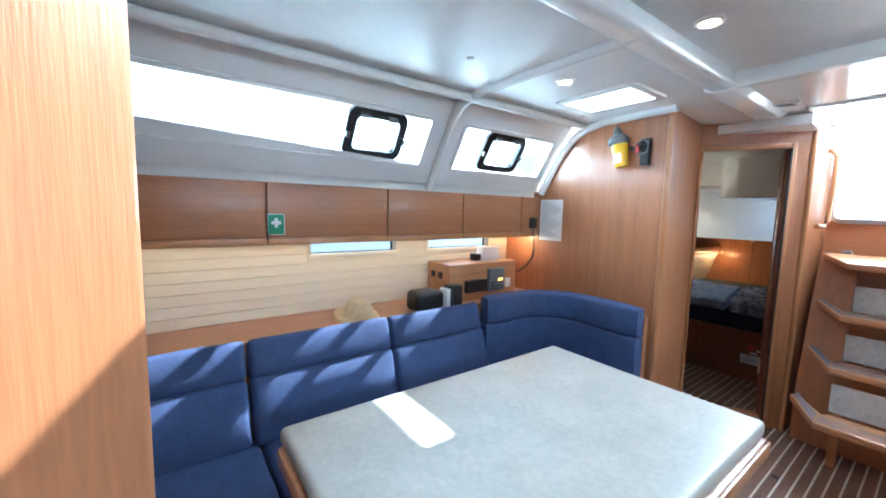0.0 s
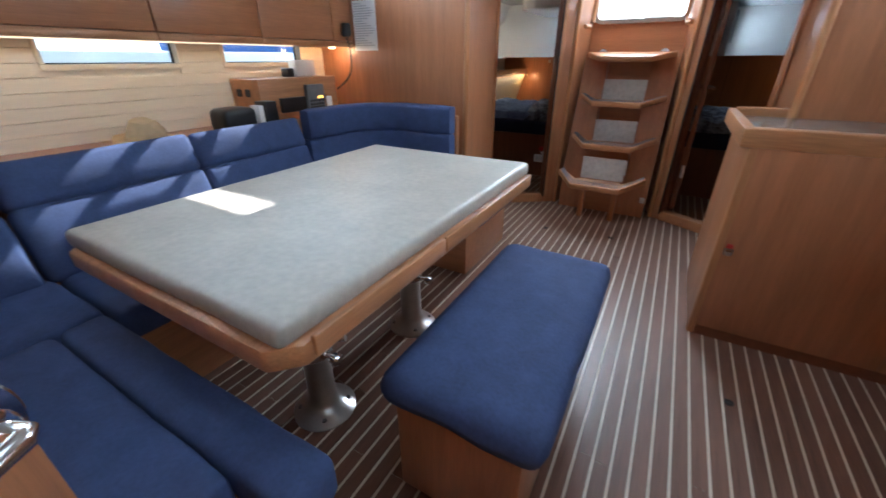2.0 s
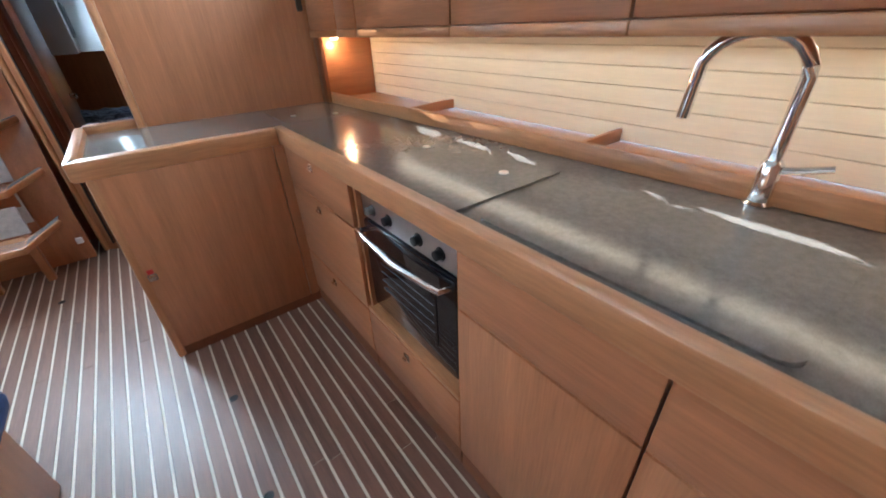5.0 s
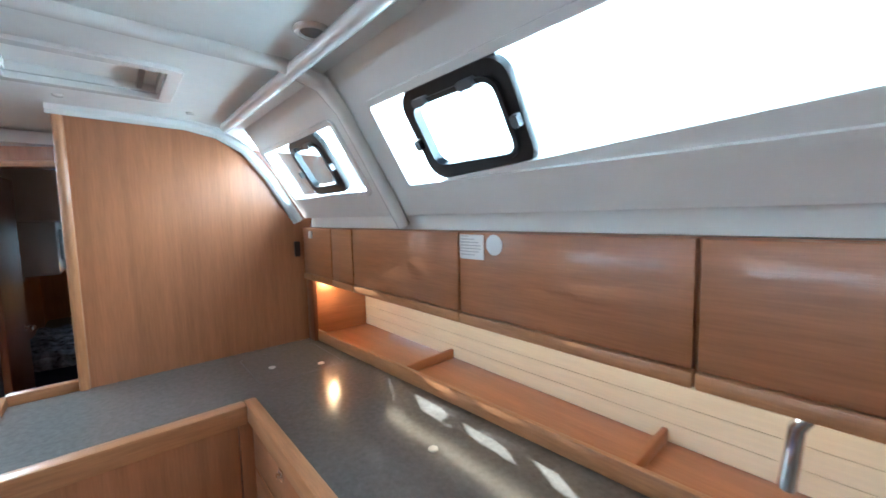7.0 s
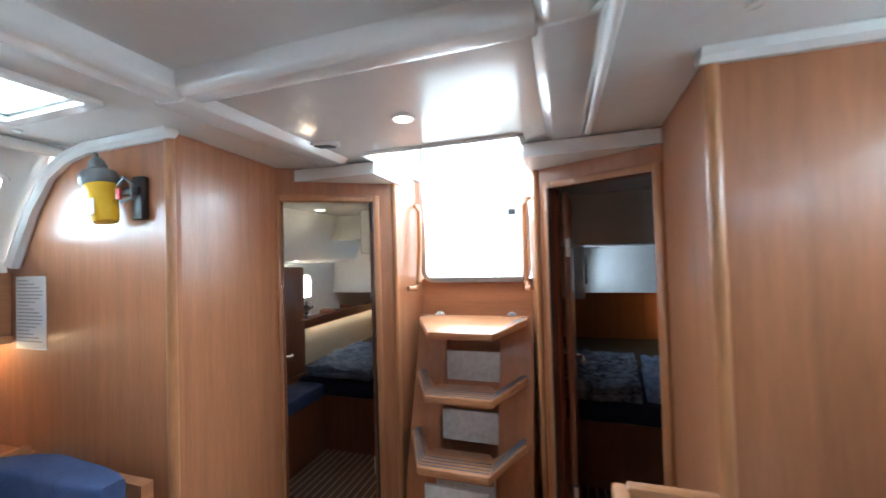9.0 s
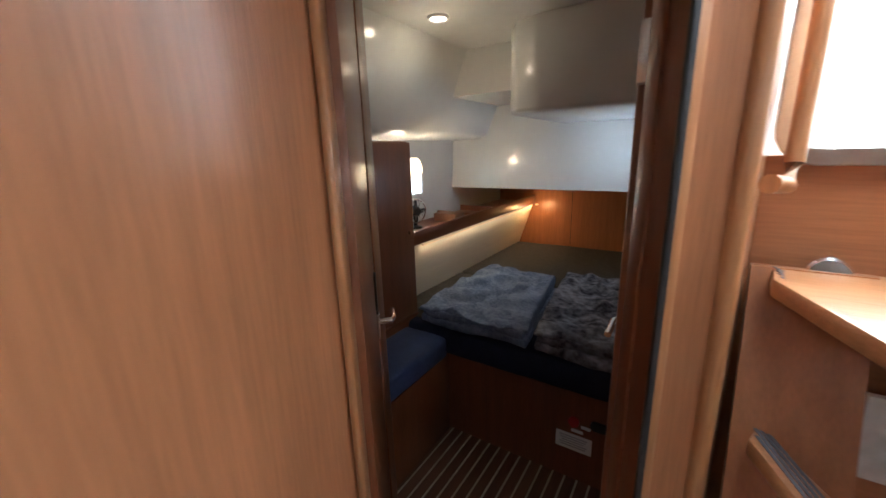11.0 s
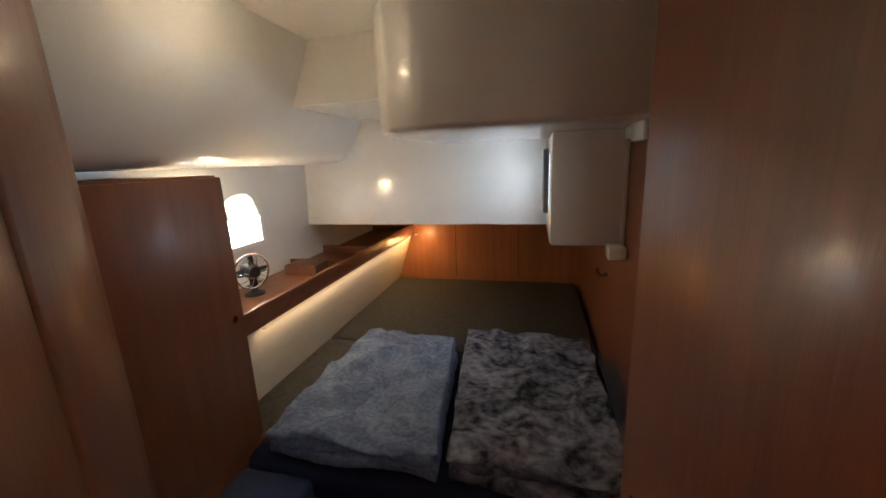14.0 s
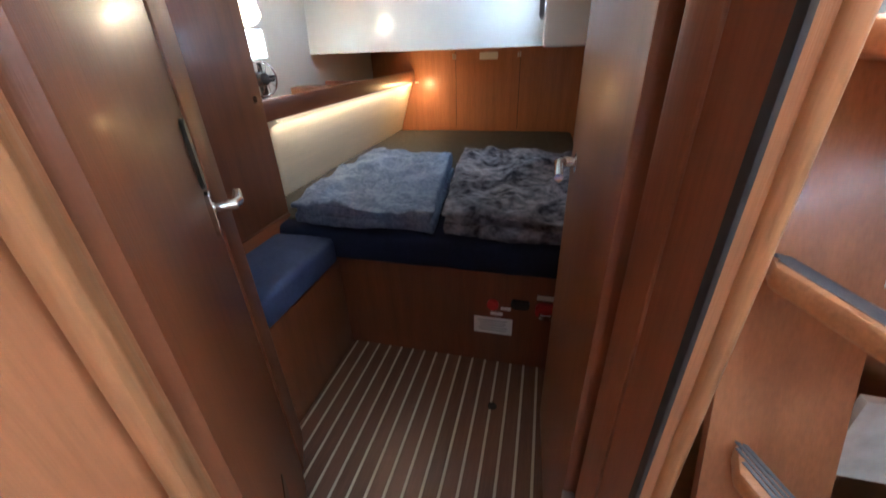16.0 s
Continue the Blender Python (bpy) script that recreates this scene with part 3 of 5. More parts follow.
TREADS = ((1.185, 3.53, 3.80), (0.885, 3.455, 3.74), (0.59, 3.35, 3.63), (0.35, 3.08, 3.325))


def winged(bm, x0=0.17, rise=0.22):
    """Lift the outer ends, so that the tread turns up towards its wings."""
    for v in bm.verts:
        if abs(v.co.x) > x0:
            v.co.z += (abs(v.co.x) - x0) * rise
    return bm



for z, yf, yt in TREADS:
    pts = [(-0.315, yt), (-0.295, yt + 0.06), (-0.16, yf + 0.16), (-0.14, yf + 0.20), (0.14, yf + 0.20), (0.16, yf + 0.16), (0.295, yt + 0.06), (0.315, yt), (0.17, yf), (-0.17, yf)]
    if z > 1:
        pts = [(-0.315, yt), (-0.30, 3.92), (0.30, 3.92), (0.315, yt), (0.17, yf), (-0.17, yf)]
    tr = part("tread", winged(prism(pts, z - 0.038, z, "z", 0.008)), solid_x, stp)
    for i in range(4):
        o = 0.022 + i * 0.026
        part("grip_strip", box(-0.165, 0.165, yf + o, yf + o + 0.007, z - 0.001, z + 0.002), grip, tr, "blue-grey non-slip inlay")
        for s in (1, -1):
            ln = wall((s * 0.172, yf + o + 0.004), (s * 0.300, yt + o * 0.9), z - 0.001, z + 0.002, 0.007)
            part("grip_strip", winged(ln), grip, tr, "blue-grey non-slip inlay")
for (za, _, ya), (zb, _, yb) in zip(TREADS, TREADS[1:]):
    part("riser_board", box(-0.155, 0.155, yb + 0.075, yb + 0.09, zb - 0.03, zb + 0.135), nonslip, stp, "pale board between the treads")
    part("riser_shadow_board", box(-0.157, 0.157, yb + 0.19, yb + 0.20, zb + 0.1, za - 0.03), wood_x, stp)
part("riser_board", box(-0.155, 0.155, 3.57, 3.585, 0.33, 0.52), nonslip, stp, "pale board between the treads")
part("back_board", box(-0.157, 0.157, 3.905, 3.92, 0.0, 1.14), wood_x, stp)
part("base_box", box(-0.157, 0.157, 3.59, 3.605, 0.0, 0.34), wood_x, stp)
for s in (1, -1):
    part("hinge", lathe([(0.0, 0.008), (0.03, 0.008), (0.036, 0.002), (0.036, 0)], Matrix.Translation((s * 0.22, 3.90, 1.205)) @ Matrix.Rotation(radians(75), 4, "X"), 18), chrome, stp, "round chrome catch")
    part("plate", box(s * 0.30, s * 0.335, 3.46, 3.475, 0.16, 0.20, 0.003), white_p, stp, "small white plate") if s > 0 else None

# ---------------------------------------------------------------- dining table
tb = thing("dining_table", (-0.56, 1.245, 0), "wooden saloon table with a pale mottled padded top", "table")
part("tabletop", cushion(-1.0, -0.125, 0.575, 1.92, 0.702, 0.757, 0.02, 0.0, 0.2), stone, tb, "pale mottled grey-beige padded top")
part("table_frame", prism([(-0.965, 0.560), (-0.16, 0.560), (-0.108, 0.612), (-0.108, 1.883), (-0.16, 1.935), (-0.965, 1.935), (-1.016, 1.883), (-1.016, 0.612)], 0.652, 0.706, "z", 0.010), solid_y, tb)
part("leaf_edge", box(-0.112, -0.098, 0.63, 1.118, 0.668, 0.716, 0.005), solid_y, tb)
part("leaf_edge", box(-0.112, -0.098, 1.124, 1.87, 0.668, 0.716, 0.005), solid_y, tb)
part("underframe", box(-0.72, -0.32, 0.75, 1.72, 0.60, 0.660, 0.004), wood_y, tb)
for y in (0.93, 1.51):
    m = Matrix.Translation((-0.515, y, 0))
    leg = part("pedestal", lathe([(0.112, 0), (0.113, 0.005), (0.106, 0.010), (0.080, 0.026), (0.060, 0.040), (0.052, 0.052), (0.048, 0.075), (0.046, 0.30), (0.050, 0.302), (0.056, 0.310), (0.056, 0.335), (0.050, 0.342), (0.036, 0.345), (0.034, 0.60)], m), steel, tb, "brushed steel pedestal")
    part("clamp_ring", lathe([(0.048, 0.262), (0.060, 0.264), (0.062, 0.28), (0.060, 0.292), (0.048, 0.294)], m), chrome, leg, "polished clamp ring")
    part("knob", lathe([(0.010, 0.05), (0.010, 0.085), (0.020, 0.09), (0.022, 0.112), (0.014, 0.12), (0.0, 0.12)], m @ Matrix.Translation((0, 0, 0.278)) @ Matrix.Rotation(radians(90), 4, "Y"), 12), chrome, leg, "steel clamp knob")
    for i in range(4):
        a = radians(45 + 90 * i)
        part("bolt", lathe([(0.009, 0.02), (0.008, 0.026), (0, 0.027)], m @ Matrix.Translation((0.085 * math.cos(a), 0.085 * math.sin(a), 0)), 8), grey_p, leg)
    part("clamp_lever", tube([(-0.515, y, 0.32), (-0.46, y + 0.02, 0.325), (-0.41, y + 0.05, 0.335)], [0.012, 0.010, 0.014], 8), chrome, leg, "steel clamp lever")

# ---------------------------------------------------------------- bench
bn = thing("bench", (0.11, 1.29, 0), "low wooden bench with a loose blue seat cushion", "bench")
part("bench_box", box(-0.10, 0.258, 0.84, 1.70, 0.0, 0.362, 0.008), wood_v, bn)
part("seat_cushion", cushion(-0.138, 0.308, 0.80, 1.74, 0.358, 0.452, 0.046, 0.014, 0.04, seed=3), blue, bn, "blue woven seat cushion")

# ---------------------------------------------------------------- settee
st = thing("settee", (-1.3, 1.3, 0), "U-shaped saloon settee with blue woven cushions", "settee")
part("seat_base", box(-1.72, -1.06, 0.56, 2.66, 0, 0.33, 0.004), wood_y, st)
part("seat_base", box(-1.72, -0.14, -0.10, 0.53, 0, 0.33, 0.004), wood_x, st)
part("seat_base", box(-1.06, -0.50, 2.06, 2.66, 0, 0.33, 0.004), wood_x, st)
k = 0
for x0, x1, y0, y1 in ((-1.50, -1.0, 0.61, 1.262), (-1.50, -1.0, 1.268, 1.94), (-1.50, -0.40, 2.02, 2.56), (-1.50, -1.07, -0.12, 0.60)):
    part("seat_cushion", cushion(x0, x1, y0, y1, 0.33, 0.452, 0.03, 0.014, 0.06, seed=k), blue, st)
    k += 5
part("seat_cushion", cushion(-1.064, -0.20, -0.12, 0.468, 0.33, 0.452, 0.028, 0.012, 0.06, seed=31), blue, st)
part("seat_cushion", cushion(-1.064, -0.06, 0.472, 0.60, 0.33, 0.452, 0.028, 0.006, 0.06, seed=36), blue, st, "narrow blue front cushion with a seam")
TILT = Matrix.Translation((-1.425, 0, 0.45)) @ Matrix.Rotation(radians(-20), 4, "Y") @ Matrix.Translation((1.50, 0, -0.45))
for y0, y1 in ((-0.1, 0.572), (0.582, 1.262), (1.272, 1.91)):
    part("back_cushion", cushion(-1.60, -1.50, y0, y1, 0.445, 0.728, 0.026, 0.02, 0.05, TILT, seed=k), blue, st)
    part("back_cushion", cushion(-1.605, -1.497, y0, y1, 0.722, 0.892, 0.026, 0.016, 0.05, TILT, seed=k + 2), blue, st, "upper part of the back cushion above a seam")
    k += 5


def corner_back(z0, z1, t, seed):
    """Back cushion that turns the corner to the aft bulkhead."""
    path = [(-1.53, 1.92 + 0.035 * i) for i in range(8)]
    path += [(-1.53 + 0.33 * (1 - math.cos(a)), 2.20 + 0.33 * math.sin(a)) for a in [radians(9 * i) for i in range(1, 11)]]
    path += [(-1.20 + 0.06 * i, 2.53 - 0.004 * i) for i in range(1, 7)]
    prof = [(a * (t / 2 - 0.022) + 0.022 * math.cos(g), b * ((z1 - z0) / 2 - 0.022) + 0.022 * math.sin(g)) for a, b, g0 in ((1, 1, 0), (-1, 1, 90), (-1, -1, 180), (1, -1, 270)) for g in [radians(g0 + 30 * i) for i in range(4)]]
    bm = bmesh.new()
    rings = []
    for i, p in enumerate(path):
        a, c = Vector(path[max(i - 1, 0)]), Vector(path[min(i + 1, len(path) - 1)])
        d = (c - a).normalized()
        n = Vector((d.y, -d.x))
        e = min(i, len(path) - 1 - i)
        sh = (0.55, 0.82, 0.95)[e] if e < 3 else 1.0
        ring = []
        for u, v in prof:
            w = noise.noise(Vector((p[0] * 7 + seed, p[1] * 7, v * 9))) * 0.006
            ring.append(bm.verts.new((p[0] + n.x * u * sh + w, p[1] + n.y * u * sh + w, (z0 + z1) / 2 + v * (0.9 + 0.1 * sh))))
        rings.append(ring)
    m = len(prof)
    for A, C in zip(rings, rings[1:]):
        for s in range(m):
            bm.faces.new((A[s], A[(s + 1) % m], C[(s + 1) % m], C[s]))
    bm.faces.new(rings[0][::-1])
    bm.faces.new(rings[-1])
    return bm


part("back_cushion", corner_back(0.445, 0.735, 0.12, 1), blue, st, "curved corner back cushion")
part("back_cushion", corner_back(0.730, 0.902, 0.125, 4), blue, st, "upper part of the curved corner cushion")
part("back_panel", join(box(-1.66, -1.63, -0.1, 2.6, 0.33, 0.83), box(-1.5, -0.86, 2.60, 2.64, 0.33, 0.83)), wood_y, st)

# ledge and hull side behind the settee
part("ledge", box(-2.15, -1.63, -0.7, 2.70, 0.77, 0.80), wood_y, kind="structure", label="varnished ledge behind the settee back", category="ledge")
part("trim", box(-1.64, -1.615, -0.7, 2.68, 0.78, 0.84, 0.006), solid_y, kind="structure", label="solid wood fiddle along the ledge", category="trim")


def boarded(name, x, z0, z1, y0, y1, holes, out):
    """Cream boards one above another, with grooves, round the hull windows."""
    w = part(name, box(x + out * 0.012, x + out * 0.04, y0, y1, z0, z1) if not holes else join(*[box(x + out * 0.012, x + out * 0.04, ya, yb, za, zb) for ya, yb, za, zb in hole_cells(y0, y1, z0, z1, holes)]), cream, kind="structure", label="cream painted board lining of the hull side", category="wall")
    n = max(1, round((z1 - z0) / 0.062))
    for i in range(n):
        za, zb = z0 + (z1 - z0) * i / n + 0.001, z0 + (z1 - z0) * (i + 1) / n - 0.001
        cuts = [(y0, y1)]
        for ha, hb, hc, hd in holes:
            if zb > hc and za < hd:
                cuts = [seg for a, b in cuts for seg in ((a, min(b, ha)), (max(a, hb), b)) if seg[1] - seg[0] > 0.01]
        for a, b in cuts:
            part("board", box(min(x, x + out * 0.011), max(x, x + out * 0.011), a, b, za, zb, 0.0015, 1), cream, w)
    return w


def hole_cells(y0, y1, z0, z1, holes):
    yy = sorted({y0, y1, *[h[0] for h in holes], *[h[1] for h in holes]})
    zz = sorted({z0, z1, *[h[2] for h in holes], *[h[3] for h in holes]})
    return [(a, b, c, d) for a, b in zip(yy, yy[1:]) for c, d in zip(zz, zz[1:]) if not any(h[0] <= (a + b) / 2 <= h[1] and h[2] <= (c + d) / 2 <= h[3] for h in holes)]


HW = ((1.02, 1.60, 1.155, 1.268), (1.88, 2.47, 1.155, 1.268))
boarded("wall_hull_settee", -2.11, 0.80, 1.34, -0.7, 2.70, HW, -1)
boarded("wall_hull_galley", 2.20, 0.921, 1.34, -0.7, 2.79, (), 1)
for i, (a, b, c, d) in enumerate(HW):
    w = part("window_%d" % (5 + i), box(-2.165, -2.16, a, b, c, d), pane_m, kind="structure", label="narrow hull window above the settee", category="window")
    w.visible_shadow = False
    fr = join(box(-2.125, -2.10, a - 0.02, b + 0.02, c - 0.026, c, 0.003), box(-2.125, -2.10, a - 0.02, b + 0.02, d, d + 0.012, 0.003), box(-2.125, -2.10, a - 0.02, a, c, d, 0.003), box(-2.125, -2.10, b, b + 0.02, c, d, 0.003))
    part("window_frame", fr, cream, w, "cream painted frame")
    part("gasket", join(box(-2.158, -2.150, a, b, c, c + 0.006), box(-2.158, -2.150, a, b, d - 0.006, d), box(-2.158, -2.150, b - 0.012, b, c, d)), black, w, "black window gasket")

# ---------------------------------------------------------------- lockers under the windows
LK = {-1: (-1.775, (-0.65, 0.05, 0.712, 1.362, 1.93, 2.50), 1.285, 1.556), 1: (1.825, (-0.65, 0.20, 0.855, 1.50, 2.20, 2.42), 1.292, 1.548)}
for s, (xf, seams, z0, z1) in LK.items():
    yb = 2.785 if s > 0 else 2.695
    for i, (a, b) in enumerate(zip(seams, (*seams[1:], yb))):
        u = thing("wall_locker", (xf + s * 0.15, (a + b) / 2, z0 - 0.03), "varnished wooden overhead locker with a flush flap", "locker", "lockers under the windows")
        part("body", box(xf + s * 0.02, xf + s * 0.36, a + 0.001, b - 0.001, z0 - 0.028, z1, 0.002, 1), wood_y, u)
        part("flap", box(xf, xf + s * 0.019, a + 0.004, b - 0.004, z0 + 0.003, z1 - 0.002, 0.003), wood_y, u)
        part("rail", box(xf - s * 0.006, xf + s * 0.03, a + 0.001, b - 0.001, z0 - 0.034, z0, 0.006), solid_y, u, "solid wood lower rail")
# ---------------------------------------------------------------- galley
gu = [("drawer_unit", 1.462, 2.10, ((0.095, 0.325), (0.331, 0.688), (0.694, 0.868))), ("oven_housing", 0.90, 1.458, ((0.095, 0.325),)), ("cabinet", 0.43, 0.896, ((0.095, 0.684), (0.690, 0.868))), ("cabinet", -0.10, 0.426, ((0.095, 0.684), (0.690, 0.868))), ("cabinet", -0.68, -0.104, ((0.095, 0.684), (0.690, 0.868)))]


def pull(parent, y, z, x=1.342):
    m = frame_at((x, y, z), (0, -1, 0), (0, 0, 1))
    p = part("handle", join(ring_frame(0.034, 0.034, 0.006, 0.006, 0.004, m), plate(0.020, 0.012, 0.003, 0.014, m, 0.003)), chrome, parent, "small chrome push latch")
    return p


for nm, y0, y1, fronts in gu:
    g = thing(nm, (1.7, (y0 + y1) / 2, 0), {"drawer_unit": "varnished galley drawer unit with three drawers", "oven_housing": "varnished galley unit that houses the oven", "cabinet": "varnished galley cabinet with a tall door under a flap"}[nm], "cabinet", "galley units")
    if nm == "oven_housing":
        part("body", join(box(1.36, 1.95, y0, y0 + 0.016, 0.0, 0.868), box(1.36, 1.95, y1 - 0.016, y1, 0.0, 0.868), box(1.36, 1.95, y0, y1, 0.0, 0.33), box(1.88, 1.95, y0, y1, 0.0, 0.868)), wood_v, g)
        part("ledge", box(1.345, 1.46, y0, y1, 0.332, 0.350, 0.004), solid_y, g)
    else:
        part("body", box(1.364, 1.95, y0 + 0.001, y1 - 0.001, 0.0, 0.868), wood_v, g)
    part("plinth", box(1.352, 1.365, y0 + 0.001, y1 - 0.001, 0, 0.09), dark_y, g, "dark plinth")
    for a, b in fronts:
        f = part("drawer_front" if nm != "cabinet" else ("door" if b - a > 0.3 else "flap"), box(1.345, 1.363, y0 + 0.0005, y1 - 0.0005, a, b, 0.003), wood_v if b - a > 0.3 and nm == "cabinet" else wood_y, g)
        if nm == "cabinet":
            if b - a > 0.3:
                pull(f, y0 + 0.045 if y0 > 0.4 else y1 - 0.045, 0.322)
        else:
            pull(f, (y0 + y1) / 2, b - 0.035)
# oven
ov = thing("oven", (1.6, 1.18, 0.36), "built-in gas oven with black glass door and steel panel", "oven")
part("oven_body", box(1.40, 1.85, 0.925, 1.435, 0.36, 0.845, 0.004), black, ov)
part("control_panel", box(1.375, 1.402, 0.925, 1.435, 0.745, 0.832, 0.006), steel, ov, "brushed steel control panel")
part("vent_strip", box(1.372, 1.40, 0.935, 1.425, 0.836, 0.85, 0.003), black, ov)
od = part("oven_door", box(1.368, 1.40, 0.93, 1.43, 0.375, 0.738, 0.008), dkglass, ov, "black glass oven door")
part("door_window", box(1.364, 1.3685, 1.02, 1.34, 0.45, 0.66, 0.002), dkglass, od)
part("door_handle", tube([(1.366, 1.405, 0.705), (1.330, 1.405, 0.712), (1.326, 1.36, 0.708), (1.322, 1.18, 0.690), (1.326, 1.00, 0.708), (1.330, 0.955, 0.712), (1.366, 0.955, 0.705)], 0.009, 10), chrome, od, "curved chrome bar handle")
for i in range(4):
    kn = Matrix.Translation((1.377, 1.36 - 0.10 * i - (0.06 if i > 1 else 0), 0.788)) @ Matrix.Rotation(radians(-90), 4, "Y")
    part("knob", lathe([(0.020, 0), (0.020, 0.004), (0.015, 0.006), (0.014, 0.022), (0.010, 0.024), (0, 0.024)], kn, 16), black if i else grey_p, ov, "black control knob")
for i in range(4):
    part("rack_wire", tube([(1.3635, 1.03, 0.50 + 0.035 * i), (1.3635, 1.33, 0.50 + 0.035 * i)], 0.0008, 6), grey_p, od)
for y in (0.97, 1.12, 1.25, 1.40):
    part("bracket", box(1.37, 1.385, y - 0.008, y + 0.008, 0.832, 0.862, 0.002), steel, ov)

# peninsula
pn = thing("peninsula_cabinet", (1.0, 2.45, 0), "varnished galley peninsula with a veneer door and worktop", "cabinet")
part("body", box(0.665, 1.36, 2.125, 2.785, 0.0, 0.868, 0.003), wood_v, pn)
pf = part("door", box(0.668, 1.30, 2.103, 2.123, 0.05, 0.866, 0.004), wood_v, pn)
part("filler", box(1.303, 1.345, 2.103, 2.123, 0.05, 0.866, 0.002), wood_v, pn)
part("plinth", box(0.67, 1.35, 2.108, 2.124, 0, 0.048), dark_y, pn, "dark plinth")
part("end_post", box(0.655, 0.69, 2.10, 2.14, 0, 0.868, 0.012), solid_v, pn)
hm = frame_at((0.705, 2.102, 0.437), (1, 0, 0), (0, 0, 1))
part("handle", join(ring_frame(0.034, 0.034, 0.006, 0.006, 0.004, hm), plate(0.020, 0.012, 0.003, 0.014, hm, 0.003)), chrome, pf, "small chrome push latch")
part("tag", plate(0.022, 0.020, 0.003, 0.003, frame_at((0.705, 2.102, 0.463), (1, 0, 0), (0, 0, 1))), red, pf, "red tag")
# worktop
wt = thing("galley_worktop", (1.6, 1.5, 0.868), "dark grey L-shaped galley worktop with pale wooden fiddle", "worktop")
part("slab", prism([(1.36, -0.68), (2.05, -0.68), (2.0, 2.788), (0.645, 2.788), (0.645, 2.15), (1.36, 2.15)], 0.868, 0.905, "z"), counter_m, wt)
part("fiddle", box(1.332, 1.376, -0.68, 2.155, 0.862, 0.935, 0.010), solid_y, wt)
part("fiddle", box(0.622, 1.334, 2.098, 2.155, 0.862, 0.935, 0.010), solid_x, wt)
part("fiddle", box(0.620, 0.662, 2.10, 2.84, 0.862, 0.935, 0.010), solid_y, wt)
part("fiddle", box(0.655, 0.878, 2.80, 2.84, 0.880, 0.945, 0.010), solid_x, wt)
for x0, x1, y0, y1 in ((1.44, 1.81, 2.30, 2.68), (1.42, 1.80, 1.50, 1.52), (1.44, 1.82, 0.985, 0.99)):
    if y1 - y0 > 0.1:
        c = frame_at(((x0 + x1) / 2, (y0 + y1) / 2, 0.9045), (1, 0, 0), (0, 1, 0))
        part("lid", plate(x1 - x0, y1 - y0, 0.03, 0.0015, c), counter_m, wt, "dark flush cool-box lid")
        part("joint", ring_frame(x1 - x0 + 0.008, y1 - y0 + 0.008, 0.034, 0.004, 0.0008, c), black, wt)
cov = frame_at((1.60, 1.245, 0.905), (1, 0, 0), (0, 1, 0))
part("stove_cover", plate(0.44, 0.545, 0.02, 0.006, cov, 0.002), counter_m, wt, "glossy dark cover over the stove")
part("slot", box(1.395, 1.415, 1.02, 1.45, 0.9, 0.9062), black, wt, "black slot at the front of the stove cover")
sk = frame_at((1.62, 0.62, 0.905), (1, 0, 0), (0, 1, 0))
part("sink_cover", plate(0.40, 0.60, 0.03, 0.006, sk, 0.002), counter_m, wt, "glossy dark sink cover")
for x, y in ((1.53, 2.47), (1.72, 2.36), (1.68, 1.47), (1.68, 1.08)):
    part("finger_hole", lathe([(0.015, 0), (0.015, 0.0035), (0.009, 0.004), (0.0, 0.003)], Matrix.Translation((x, y, 0.9065 if y > 2 else 0.9105)), 14), steel, wt, "small bright finger pull")
# shelf behind the worktop
sf = thing("galley_shelf", (2.0, 1.2, 0.90), "orange-brown wooden shelf with dividers behind the worktop", "shelf")
part("front_board", wall((2.045, -0.68), (1.862, 2.73), 0.904, 0.965, 0.02, 0.006), solid_y, sf)
part("shelf_board", prism([(2.056, -0.68), (2.238, -0.68), (2.238, 2.785), (1.873, 2.785)], 0.906, 0.920, "z", 0.002), wood_y, sf)
for y in (1.945, 1.02, 0.05):
    part("divider", prism([(1.975 - 0.054 * (y - 0.6), 0.921), (2.196, 0.921), (2.196, 0.965), (2.12, 0.965), (1.975 - 0.054 * (y - 0.6), 0.958)], y - 0.008, y + 0.008, "y", 0.003), wood_x, sf)
part("end_panel", box(1.88, 2.198, 2.765, 2.786, 0.921, 1.26, 0.002), wood_x, sf)
part("end_post", box(1.832, 1.858, 2.70, 2.786, 0.906, 1.262, 0.006), dark_v, sf)
# tap
tp = thing("mixer_tap", (1.955, 0.53, 0.905), "tall chrome swan-neck mixer tap at the sink", "tap")
tx, ty = 1.955, 0.53
part("tap_base", lathe([(0.030, 0), (0.030, 0.008), (0.022, 0.014), (0.022, 0.10), (0.018, 0.106), (0.016, 0.11)], Matrix.Translation((tx, ty, 0.905))), chrome, tp)
part("spout", tube([(tx, ty, 1.0), (tx, ty, 1.18)] + [(tx - 0.02 * (1 - math.cos(a)), ty + 0.095 * (1 - math.cos(a)), 1.18 + 0.085 * math.sin(a)) for a in [radians(15 * i) for i in range(1, 12)]] + [(tx - 0.042, ty + 0.195, 1.085)], 0.014, 12), chrome, tp)
part("lever", tube([(tx, ty, 0.99), (tx + 0.005, ty - 0.05, 1.0), (tx + 0.01, ty - 0.10, 1.015)], [0.010, 0.008, 0.007], 8), chrome, tp)


